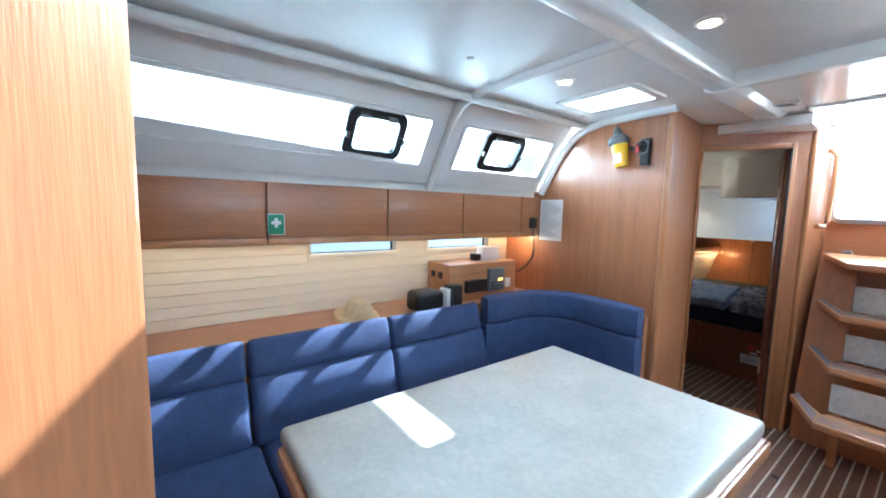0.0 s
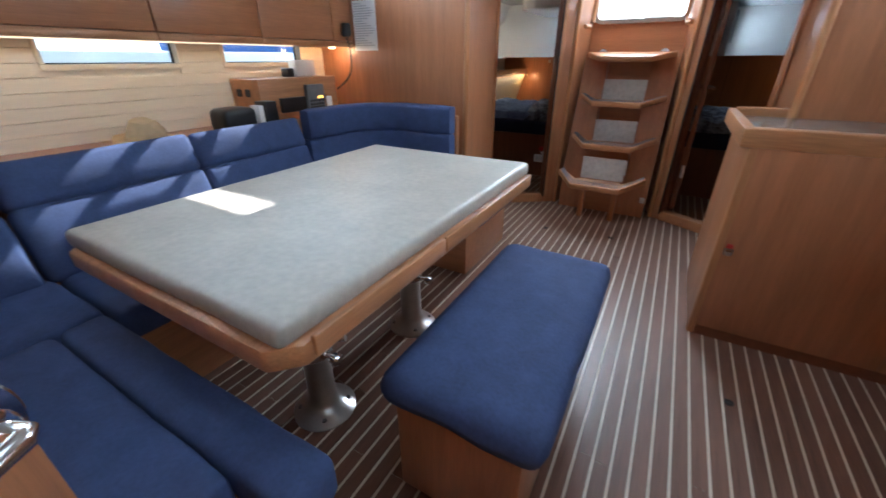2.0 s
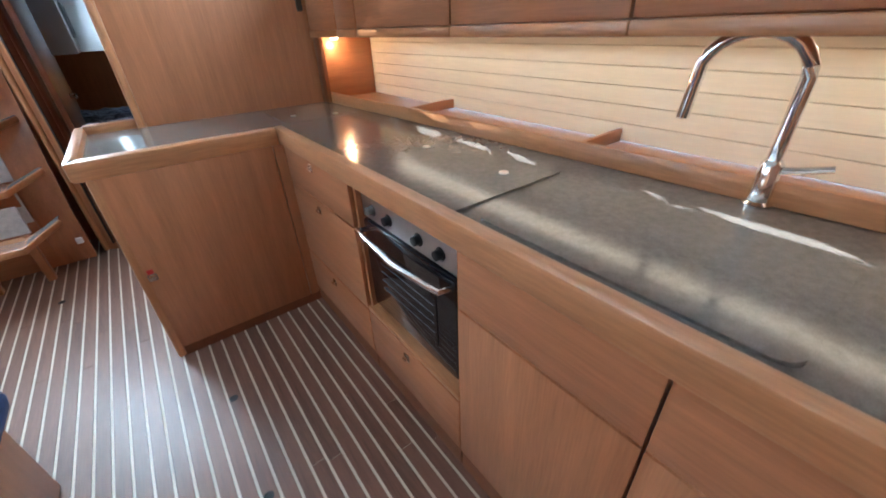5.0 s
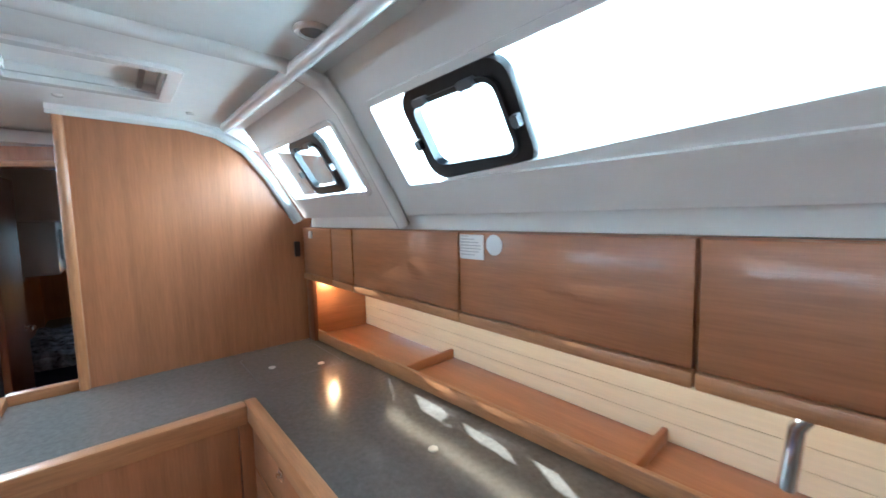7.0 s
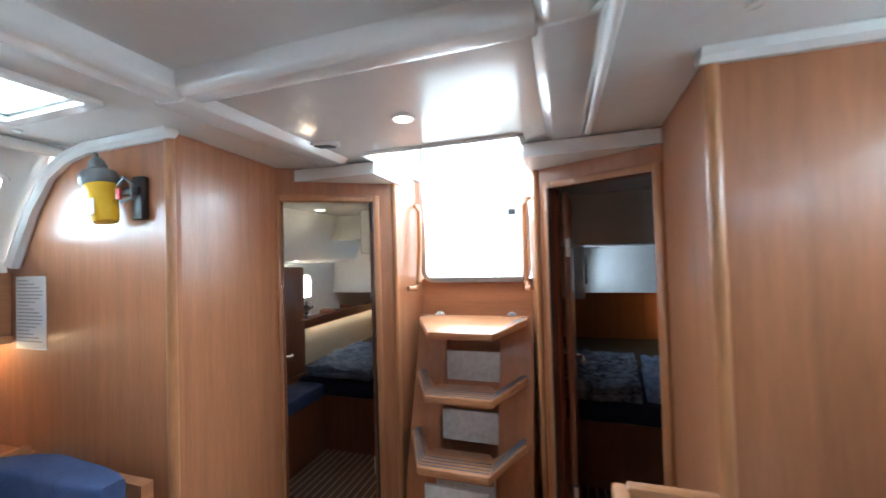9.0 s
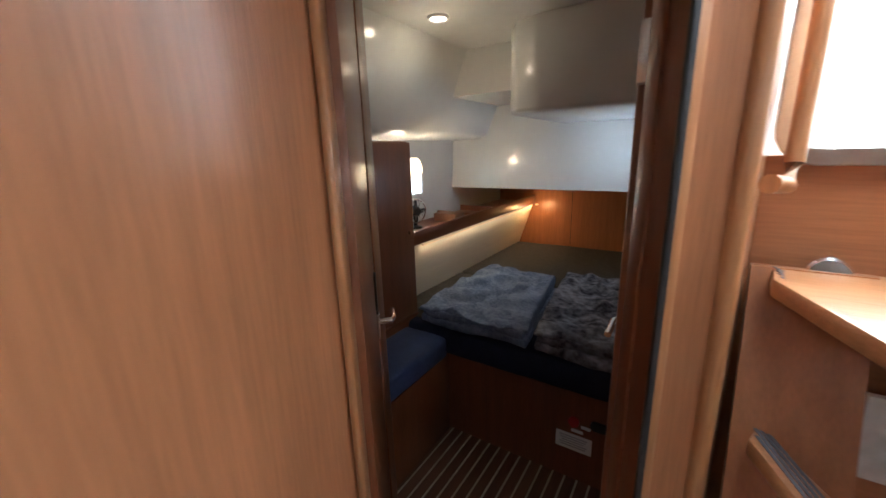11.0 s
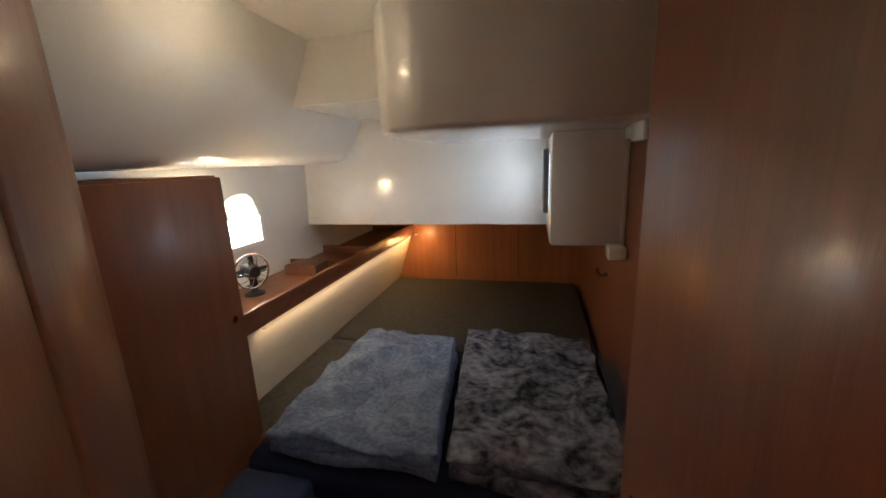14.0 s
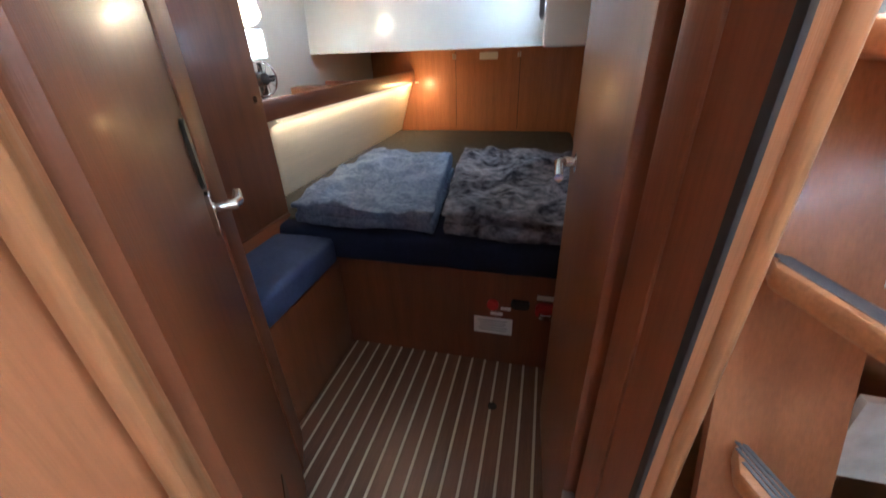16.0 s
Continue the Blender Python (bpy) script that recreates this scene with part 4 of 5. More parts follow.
# ---------------------------------------------------------------- aft cabins
def folded_blanket(name, corners, z0, high, mat, label, seed):
    """A plush blanket folded in layers: fold edges at the front, creased top, corners fl, fr, br, bl."""
    fl, fr, br, bl = [Vector(c) for c in corners]
    mid = (fl + fr + br + bl) / 4
    b = thing(name, (mid.x, mid.y, z0), label, "blanket", "folded blankets")
    layers = ((0.0, 0.036, 0.0), (0.030, 0.066, 0.012), (0.060, 1.0, 0.004))
    for i, (dz0, dz1, inset) in enumerate(layers):
        bm = cushion(inset / 0.6, 1 - inset / 0.6, inset * 1.6, 1.15 - inset, 0, 0.04, 0.018, 0.0, 0.03)
        for v in bm.verts:
            u, w, h = v.co.x, v.co.y / 1.15, v.co.z / 0.04
            p = (fl * (1 - u) + fr * u) * (1 - w) + (bl * (1 - u) + br * u) * w
            n1 = noise.noise(Vector((p.x * 5 + seed, p.y * 4, i)))
            n2 = noise.noise(Vector((p.x * 11 + p.y * 6 + seed, p.y * 13 - p.x * 5, i * 3)))
            crease = 1 - abs(noise.noise(Vector((p.x * 8 + n1 * 1.6 + seed, p.y * 6 + n1, 4.0 + i)))) * 2.2
            top = high * (0.70 + 0.34 * min(1.0, w * 2.2) + 0.05 * math.sin(u * 5 + seed)) if dz1 == 1.0 else dz1 * high / 0.1
            low = dz0 * high / 0.1
            z = low + (top - low) * h
            lift = (n1 * 0.012 + n2 * 0.009 + max(0.0, crease) ** 2 * 0.02) * h * (0.4 if i < 2 else 1.0)
            edge = 0.010 * math.sin(9 * u + seed + i * 2) + n1 * 0.010
            v.co = Vector((p.x + n1 * 0.010 + n2 * 0.005, p.y + edge * (1 - w), z0 + max(0.0, z + lift)))
        part("fold", bm, mat, b)
    return b


def aft_cabin(s):
    """The cabin under the cockpit; s = -1 beside the settee, +1 beside the galley."""
    nm = "settee" if s < 0 else "galley"
    X = lambda x: -s * x
    P = lambda pts: [(X(x), z) for x, z in pts]
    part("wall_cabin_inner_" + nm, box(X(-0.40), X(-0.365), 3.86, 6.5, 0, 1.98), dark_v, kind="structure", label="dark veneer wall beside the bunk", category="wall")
    part("wall_cabin_back_" + nm, box(X(-2.1), X(-0.38), 6.43, 6.47, 0, 1.3), wood_v, kind="structure", label="veneer end wall at the bunk foot", category="wall")
    for x in (-1.35, -0.85):
        part("door_joint", box(X(x - 0.002), X(x + 0.002), 6.4285, 6.43, 0.6, 1.17), black, kind="structure", label="narrow joint between locker doors", category="trim")
    part("ceiling_cabin_" + nm, join(box(X(-2.3), X(-0.36), 3.36, 4.9, 1.99, 2.05), box(X(-2.3), X(-0.36), 4.9, 6.5, 1.76, 2.05), box(X(-2.3), X(-0.40), 5.53, 6.5, 1.195, 1.22)), gel, kind="structure", label="white gelcoat ceiling stepping down under the cockpit", category="ceiling", smooth=False)
    part("wall_cabin_transom_" + nm, prism(P([(-2.09, 1.19), (-0.40, 1.19), (-0.40, 1.80), (-1.72, 1.80), (-2.09, 1.52)]), 5.50, 5.54, "y"), gel, kind="structure", label="glossy white bulkhead over the bunk foot", category="wall")
    side = prism(P([(-1.56, 2.0), (-1.64, 1.80), (-1.74, 1.58), (-1.80, 1.545), (-2.03, 1.54), (-2.06, 1.30), (-2.06, 0.98), (-2.3, 0.98), (-2.3, 2.0)]), 3.42, 5.52, "y", 0)
    port = ((4.80, 5.085), (1.185, 1.31))
    if s < 0:
        side.free()
        up = [(-1.56, 2.0), (-1.64, 1.80), (-1.74, 1.58), (-1.80, 1.545), (-2.03, 1.54), (-2.04, 1.31), (-2.3, 1.31), (-2.3, 2.0)]
        mid = [(-2.04, 1.31), (-2.05, 1.185), (-2.3, 1.185), (-2.3, 1.31)]
        low = [(-2.05, 1.185), (-2.06, 0.98), (-2.3, 0.98), (-2.3, 1.185)]
        side = join(prism(P(up), 3.42, 5.52, "y"), prism(P(mid), 3.42, port[0][0], "y"), prism(P(mid), port[0][1], 5.52, "y"), prism(P(low), 3.42, 5.52, "y"))
    part("wall_cabin_side_" + nm, side, gel, kind="structure", label="white gelcoat cabin side with a bulge under the deck", category="wall")
    part("trim", box(X(-2.3), X(-2.06), 5.50, 6.46, 0.98, 1.19), gel, kind="structure", label="white hull side over the shelf end", category="trim")
    part("wall_cabin_hull_" + nm, prism(P([(-1.71, 0.98), (-1.90, 0.42), (-1.98, 0.42), (-1.98, 0.98)]), 3.42, 6.46, "y"), cream, kind="structure", label="cream lining panel between bunk and shelf", category="wall")
    part("wall_cabin_outer_" + nm, box(X(-2.34), X(-2.28), 2.7, 6.5, 0, 2.05), gel, kind="structure", label="white hull side", category="wall")
    over = prism([(X(-1.22), 4.70), (X(-1.16), 4.62), (X(-1.05), 4.585), (X(-0.385), 4.585), (X(-0.385), 5.52), (X(-1.22), 5.52)], 1.615, 1.995, "z", 0.02, 3)
    part("ceiling_overhang_" + nm, over, gel, kind="structure", label="white rounded underside of the cockpit seat", category="ceiling")
    part("trim", join(box(X(-0.425), X(-0.402), 4.56, 5.05, 1.575, 1.99, 0.006), box(X(-0.425), X(-0.402), 5.0, 5.50, 1.145, 1.64, 0.006), box(X(-0.445), X(-0.424), 4.68, 4.83, 1.56, 1.99, 0.012)), gel, kind="structure", label="white moulded lining on the upper inner wall", category="trim")
    # bunk
    bk = thing("bunk", (X(-1.15), 5.4, 0), "wide cabin bunk with dark navy mattress on a veneer base", "bed")
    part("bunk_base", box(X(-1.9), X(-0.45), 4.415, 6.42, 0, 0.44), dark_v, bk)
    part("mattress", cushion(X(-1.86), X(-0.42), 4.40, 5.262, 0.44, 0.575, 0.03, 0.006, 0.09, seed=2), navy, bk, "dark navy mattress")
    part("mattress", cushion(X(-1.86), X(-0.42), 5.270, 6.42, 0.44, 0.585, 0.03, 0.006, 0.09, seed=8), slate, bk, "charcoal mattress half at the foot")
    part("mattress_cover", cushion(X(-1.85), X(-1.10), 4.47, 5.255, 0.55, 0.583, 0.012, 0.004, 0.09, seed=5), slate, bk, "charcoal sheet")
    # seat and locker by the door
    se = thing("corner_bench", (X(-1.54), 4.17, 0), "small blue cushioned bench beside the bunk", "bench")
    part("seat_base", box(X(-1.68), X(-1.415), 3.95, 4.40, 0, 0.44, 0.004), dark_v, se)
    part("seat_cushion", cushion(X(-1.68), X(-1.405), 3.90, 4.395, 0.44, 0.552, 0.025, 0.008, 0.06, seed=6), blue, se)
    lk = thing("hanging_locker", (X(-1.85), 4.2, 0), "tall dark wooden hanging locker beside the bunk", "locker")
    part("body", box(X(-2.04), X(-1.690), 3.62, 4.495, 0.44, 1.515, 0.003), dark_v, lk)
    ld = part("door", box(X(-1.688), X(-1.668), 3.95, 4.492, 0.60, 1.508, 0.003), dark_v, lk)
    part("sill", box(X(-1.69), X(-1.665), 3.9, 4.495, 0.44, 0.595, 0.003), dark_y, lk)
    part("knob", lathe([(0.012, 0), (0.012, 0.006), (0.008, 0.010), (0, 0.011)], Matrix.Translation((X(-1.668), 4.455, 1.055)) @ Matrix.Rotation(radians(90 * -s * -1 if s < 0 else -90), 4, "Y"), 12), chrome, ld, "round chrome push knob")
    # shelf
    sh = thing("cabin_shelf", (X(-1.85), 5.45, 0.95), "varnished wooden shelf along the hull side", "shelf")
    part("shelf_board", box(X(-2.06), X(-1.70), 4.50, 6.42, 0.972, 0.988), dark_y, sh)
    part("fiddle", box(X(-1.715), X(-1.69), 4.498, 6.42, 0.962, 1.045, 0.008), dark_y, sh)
    for y in (5.28, 5.62):
        part("divider", box(X(-2.05), X(-1.716), y, y + 0.014, 0.989, 1.035, 0.003), dark_y, sh)
    light = [(X(-1.595), 4.415), (X(-1.0), 4.415), (X(-1.085), 5.13), (X(-1.525), 5.13)]
    dark = [(X(-0.975), 4.42), (X(-0.465), 4.40), (X(-0.48), 5.19), (X(-1.045), 5.20)]
    if s > 0:
        light, dark = [[q[k] for k in (1, 0, 3, 2)] for q in (light, dark)]
    folded_blanket("folded_blanket", light, 0.583, 0.118, blanket_l, "blue-grey plush blanket folded on the bunk", 1)
    folded_blanket("folded_blanket", dark, 0.576, 0.135, blanket_d, "charcoal plush blanket folded on the bunk", 7)
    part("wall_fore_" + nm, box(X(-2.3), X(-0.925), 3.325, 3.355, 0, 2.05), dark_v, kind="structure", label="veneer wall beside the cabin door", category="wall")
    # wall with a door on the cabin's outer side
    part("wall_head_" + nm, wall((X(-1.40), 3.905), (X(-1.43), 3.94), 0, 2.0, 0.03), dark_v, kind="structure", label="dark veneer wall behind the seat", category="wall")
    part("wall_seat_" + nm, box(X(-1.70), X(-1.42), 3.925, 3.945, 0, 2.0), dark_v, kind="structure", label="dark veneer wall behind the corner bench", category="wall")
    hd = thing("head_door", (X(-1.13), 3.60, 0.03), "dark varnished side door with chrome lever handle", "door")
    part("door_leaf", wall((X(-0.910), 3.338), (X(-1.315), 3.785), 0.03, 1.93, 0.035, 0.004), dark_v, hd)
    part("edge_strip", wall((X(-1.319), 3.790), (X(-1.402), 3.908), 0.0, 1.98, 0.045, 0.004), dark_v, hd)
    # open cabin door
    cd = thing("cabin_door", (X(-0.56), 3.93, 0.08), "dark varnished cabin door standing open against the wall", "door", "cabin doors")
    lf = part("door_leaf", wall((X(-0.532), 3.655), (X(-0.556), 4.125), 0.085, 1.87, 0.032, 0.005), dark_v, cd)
    for x in (-0.57, -0.522):
        o = -1 if x < -0.55 else 1
        part("rose", lathe([(0.028, 0), (0.026, 0.006), (0.012, 0.008), (0.011, 0.03)], Matrix.Translation((X(-0.546 + o * 0.016), 4.06, 0.967)) @ Matrix.Rotation(radians(90 * o * -s), 4, "Y"), 16), chrome, lf, "chrome handle rose")
        part("lever", tube([(X(-0.546 + o * 0.045), 4.06, 0.967), (X(-0.546 + o * 0.058), 4.04, 0.967), (X(-0.546 + o * 0.058), 3.955, 0.962)], [0.010, 0.011, 0.009], 10), chrome, lf, "chrome lever handle")
    for z in (0.35, 1.55):
        part("hinge", box(X(-0.548), X(-0.526), 3.632, 3.657, z, z + 0.09, 0.003), steel, cd, "steel hinge")
    part("cabin_box_" + nm, join(box(X(-0.675), X(-0.405), 5.0, 5.50, 1.185, 1.62, 0.02), box(X(-0.47), X(-0.405), 4.93, 5.01, 1.15, 1.20, 0.01)), gel, kind="structure", label="white moulded box under the cockpit", category="fixture")
    return hd


head_l = aft_cabin(-1)
head_r = aft_cabin(1)
# lever handle and lock plate on the side door
hp = Vector((-1.315, 3.785)) - Vector((-0.910, 3.338))
hd_dir = hp.normalized()
hc = Vector((-0.910, 3.338)) + hd_dir * (hp.length - 0.09)
nrm = Vector((hd_dir.y, -hd_dir.x))
if nrm.x < 0:
    nrm = -nrm
hm = frame_at((hc.x + nrm.x * 0.019, hc.y + nrm.y * 0.019, 0.965), (-hd_dir.x, -hd_dir.y, 0) if Vector((-hd_dir.x, -hd_dir.y, 0)).cross(Vector((0, 0, 1))).dot(Vector((nrm.x, nrm.y, 0))) > 0 else (hd_dir.x, hd_dir.y, 0), (0, 0, 1))
leaf = head_l.children[0]
part("lock_plate", plate(0.042, 0.125, 0.02, 0.007, hm @ Matrix.Translation((0, 0.08, 0)), 0.002), black, leaf, "black lock plate")
part("rose", plate(0.055, 0.09, 0.02, 0.010, hm @ Matrix.Translation((0, -0.03, 0)), 0.003), chrome, leaf, "chrome handle plate")
part("lever", tube([hm @ Vector(p) for p in ((0, -0.02, 0.0), (0, -0.02, 0.045), (0.02, -0.02, 0.05), (0.09, -0.022, 0.05))], [0.011, 0.011, 0.011, 0.008], 10), chrome, leaf, "chrome lever handle")
vp = Vector((-0.910, 3.338)) + hd_dir * 0.15
part("vent_plate", plate(0.16, 0.06, 0.01, 0.006, frame_at((vp.x + nrm.x * 0.019, vp.y + nrm.y * 0.019, 0.50), (-hd_dir.x, -hd_dir.y, 0), (0, 0, 1)), 0.002), black, leaf, "black vent plate")

# cabin port, reading lamp, fan, downlight
pw = part("window_7", box(-2.16, -2.15, 4.80, 5.085, 1.185, 1.31), pane_m, kind="structure", label="small cabin port above the shelf", category="window")
pw.visible_shadow = False
part("window_frame", ring_frame(0.33, 0.17, 0.02, 0.022, 0.012, frame_at((-2.052, 4.943, 1.247), (0, 1, 0), (0, 0, 1))), white_p, pw, "white port rim")
window_light("sky_light", (-2.26, 4.94, 1.27), (-1.0, 4.94, 1.2), 0.26, 0.12, 2.0)
rl = thing("reading_lamp", (-1.95, 4.80, 1.36), "lit reading lamp with an opal shade", "lamp")
part("shade", lathe([(0.030, -0.05), (0.052, -0.03), (0.055, 0.03), (0.045, 0.05), (0.0, 0.055)], Matrix.Translation((-1.90, 4.815, 1.365)) @ Matrix.Rotation(radians(25), 4, "X"), 20), shade_glow, rl, "glowing opal glass shade")
part("bracket", tube([(-2.04, 4.80, 1.40), (-1.97, 4.80, 1.405), (-1.92, 4.81, 1.39)], 0.009, 8), chrome, rl, "chrome bracket")
bulb("lamp_light", (-1.83, 4.78, 1.37), 2.3)
fa = thing("cabin_fan", (-1.93, 4.85, 0.988), "small black and chrome cabin fan on the shelf", "fan")
fm = frame_at((-1.91, 4.83, 1.10), (0.35, 0.9, 0), (0, 0, 1))
part("foot", lathe([(0.045, 0), (0.045, 0.01), (0.015, 0.02), (0.012, 0.05)], Matrix.Translation((-1.93, 4.85, 0.988)), 16), black, fa)
part("guard_ring", tube([fm @ Vector((0.075 * math.cos(a), 0.075 * math.sin(a), 0.0)) for a in [radians(15 * i) for i in range(24)]], 0.005, 6, True), chrome, fa)
for j in range(10):
    a = radians(36 * j)
    part("guard_wire", tube([fm @ Vector((0.02 * math.cos(a), 0.02 * math.sin(a), 0.03)), fm @ Vector((0.055 * math.cos(a), 0.055 * math.sin(a), 0.025)), fm @ Vector((0.075 * math.cos(a), 0.075 * math.sin(a), 0.0))], 0.0016, 5), chrome, fa)
part("motor", lathe([(0.0, -0.05), (0.03, -0.045), (0.035, 0.0), (0.025, 0.03), (0, 0.032)], fm, 16), black, fa)
for j in range(4):
    a = radians(90 * j)
    part("blade", plate(0.048, 0.032, 0.010, 0.003, fm @ Matrix.Rotation(a, 4, "Z") @ Matrix.Translation((0.044, 0, 0)) @ Matrix.Rotation(radians(25), 4, "X")), black, fa)
downlight(-1.40, 4.375, 1.99)
bulb("downlight_light", (-1.40, 4.375, 1.84), 0.6, (1.0, 0.78, 0.52))
ul = thing("shelf_lamp", (-1.665, 6.38, 0.95), "small warm lamp under the shelf end", "lamp")
part("lens", lathe([(0.014, 0), (0.014, 0.008), (0.0, 0.010)], Matrix.Translation((-1.668, 6.395, 0.953)), 14), faint_glow, ul)
bulb("shelf_light", (-1.62, 6.24, 0.93), 1.3, (1.0, 0.55, 0.2))
# added fill light and faint strip that brighten the cream panel; no known fitting
strip_light((-1.695, 5.45, 0.945), 0.025, 1.7, 1.0, (1.0, 0.72, 0.46))
part("strip_lamp", box(-1.708, -1.685, 4.6, 6.3, 0.950, 0.961), faint_glow, label="narrow faint strip added under the cabin shelf to warm the panel", category="lamp")
# bulb with no lamp body, added as warm fill in the galley-side cabin
bulb("shelf_light", (1.645, 6.33, 0.925), 1.0, (1.0, 0.55, 0.2))
bx = thing("shelf_box", (-1.88, 5.2, 0.988), "small open brown box on the cabin shelf", "box")
part("tray", box(-1.98, -1.80, 5.13, 5.26, 0.988, 1.04, 0.006), material("brown_card", (0.16, 0.07, 0.035), 0.5), bx)

# engine switches and notice on the bunk base
def on_bunk(name, x, z, w, h, d, mat, label, cat, r=0.004):
    x += 0.075
    t = thing(name, (x, 4.41, z - h / 2), label, cat)
    part("plate", plate(w, h, r, d, frame_at((x, 4.4145, z), (1, 0, 0), (0, 0, 1)), min(d, r) * 0.4), mat, t)
    return t


nt = on_bunk("notice", -0.848, 0.193, 0.155, 0.082, 0.0015, paper_m, "white printed notice on the bunk base", "notice")
for i in range(5):
    part("text_line", plate(0.12 - 0.012 * (i % 3), 0.005, 0.001, 0.0006, frame_at((-0.775, 4.4128, 0.218 - 0.012 * i), (1, 0, 0), (0, 0, 1))), ink, nt)
sw = on_bunk("battery_switch", -0.85, 0.30, 0.045, 0.045, 0.016, red, "red battery key switch on the bunk base", "switch", 0.02)
sw2 = on_bunk("battery_switch", -0.65, 0.30, 0.075, 0.06, 0.02, red, "red and black battery switch on the bunk base", "switch", 0.02)
part("knob", plate(0.05, 0.02, 0.008, 0.03, frame_at((-0.575, 4.39, 0.30), (1, 0, 0), (0, 0, 1)), 0.004), chrome, sw2)
on_bunk("socket", -0.745, 0.315, 0.07, 0.035, 0.018, black, "black socket on the bunk base", "socket", 0.012)
on_bunk("sticker", -0.64, 0.352, 0.09, 0.022, 0.001, paper_m, "white label over the battery switch", "sticker")
on_bunk("sticker", -0.835, 0.255, 0.05, 0.016, 0.001, paper_m, "small white label under the key switch", "sticker")
on_bunk("sticker", -0.80, 0.283, 0.04, 0.016, 0.001, paper_m, "small white label beside the key switch", "sticker")
for x in (-1.36, -0.86):
    part("locker_catch", join(box(x - 0.012, x - 0.004, 6.418, 6.43, 1.12, 1.155, 0.002), box(x + 0.004, x + 0.012, 6.418, 6.43, 1.12, 1.155, 0.002)), steel, label="pair of small steel catches on the bunk-foot lockers", category="catch", group="locker catches")
part("vent_grille", plate(0.14, 0.05, 0.006, 0.008, frame_at((-1.09, 6.43, 1.135), (1, 0, 0), (0, 0, 1)), 0.002), white_p, label="small white vent grille at the bunk foot", category="vent")
part("coat_hook", tube([(-0.402, 5.30, 0.99), (-0.43, 5.30, 0.985), (-0.445, 5.30, 1.0), (-0.445, 5.30, 1.02)], [0.012, 0.006, 0.006, 0.008], 8), chrome, label="small chrome coat hook on the cabin wall", category="hook")
cq = thing("side_port", (0.68, 5.2, 1.40), "small grey framed opening port on the white box", "portlight")
qm = frame_at((0.677, 5.22, 1.43), (0, 1, 0), (0, 0, 1))
part("port_frame", ring_frame(0.30, 0.26, 0.05, 0.025, 0.02, qm), grey_p, cq)
part("pane", plate(0.26, 0.22, 0.035, 0.004, qm), pane_m, cq, "clear pane")
cp = thing("side_port", (-0.68, 5.2, 1.40), "small grey framed opening port on the white box", "portlight")
cm = frame_at((-0.677, 5.22, 1.43), (0, -1, 0), (0, 0, 1))
part("port_frame", ring_frame(0.30, 0.26, 0.05, 0.025, 0.02, cm), grey_p, cp)
part("pane", plate(0.26, 0.22, 0.035, 0.004, cm), glow("port_daylight", (0.75, 0.86, 1.0), 1.2), cp, "bright pane")
window_light("sky_light", (-0.70, 5.22, 1.43), (-2.0, 5.25, 1.43), 0.24, 0.20, 0.7, (0.72, 0.84, 1.0))
# mirrored from the left port and stronger, added to brighten the galley-side cabin
window_light("sky_light", (0.70, 5.22, 1.43), (2.0, 5.0, 1.2), 0.24, 0.20, 1.8, (0.80, 0.90, 1.0))

# ---------------------------------------------------------------- forward door beside the camera's start
fd = thing("forward_door", (-0.27, -0.02, 0.03), "varnished forward cabin door standing open with chrome handle", "door")
fl = part("door_leaf", wall((0.14, -0.54), (-0.243, 0.292), 0.03, 1.95, 0.034, 0.008), wood_v, fd)
fz = 0.80
fm2 = frame_at((-0.211, 0.268, fz), (-0.418, 0.908, 0), (0, 0, 1))
part("rose", lathe([(0.040, 0), (0.040, 0.003), (0.037, 0.006), (0.0195, 0.007), (0.019, 0.028), (0.014, 0.030)], Matrix.Translation(fm2.translation) @ Matrix.Diagonal((1, 1, 1.5, 1)) @ Matrix.Translation(-fm2.translation) @ fm2, 32), chrome, fl, "round chrome handle rose")
part("lever", tube([fm2 @ Vector(p) for p in ((0, 0, 0.026), (0, 0, 0.054), (-0.006, 0, 0.060), (-0.09, -0.006, 0.061))], [0.013, 0.013, 0.013, 0.010], 14), chrome, fl, "chrome lever handle")

# ---------------------------------------------------------------- small things in the saloon
def sheet(name, m, w, h, mat, label, cat, lines=0):
    t = thing(name, m.translation, label, cat)
    part("sheet", plate(w, h, 0.002, 0.0015, m), mat, t)
    for i in range(lines):
        f = 0.36 + 0.5 * abs(math.sin(i * 2.7))
        part("text_line", plate(w * f, h / lines * 0.28, 0.0005, 0.0006, m @ Matrix.Translation((-w * (0.9 - f) / 2, h * (0.44 - 0.88 * i / lines), 0.0014))), ink, t)
    return t


sheet("notice", frame_at((-1.655, 2.698, 1.383), (1, 0, 0), (0, 0, 1)), 0.205, 0.31, paper_m, "white printed checklist pinned to the veneer bulkhead", "notice", 18)
sg = sheet("first_aid_sign", frame_at((-1.773, 0.753, 1.352), (0, 1, 0), (0, 0, 1)), 0.078, 0.102, paper_m, "green first aid sign with a white cross", "sign")
sgm = frame_at((-1.7712, 0.753, 1.352), (0, 1, 0), (0, 0, 1))
part("field", plate(0.072, 0.096, 0.002, 0.0008, sgm), green, sg, "green field")
part("cross", join(plate(0.045, 0.016, 0.0005, 0.0008, sgm @ Matrix.Translation((0, 0.008, 0.0008))), plate(0.016, 0.045, 0.0005, 0.0009, sgm @ Matrix.Translation((0, 0.008, 0.0008)))), paper_m, sg, "white cross")
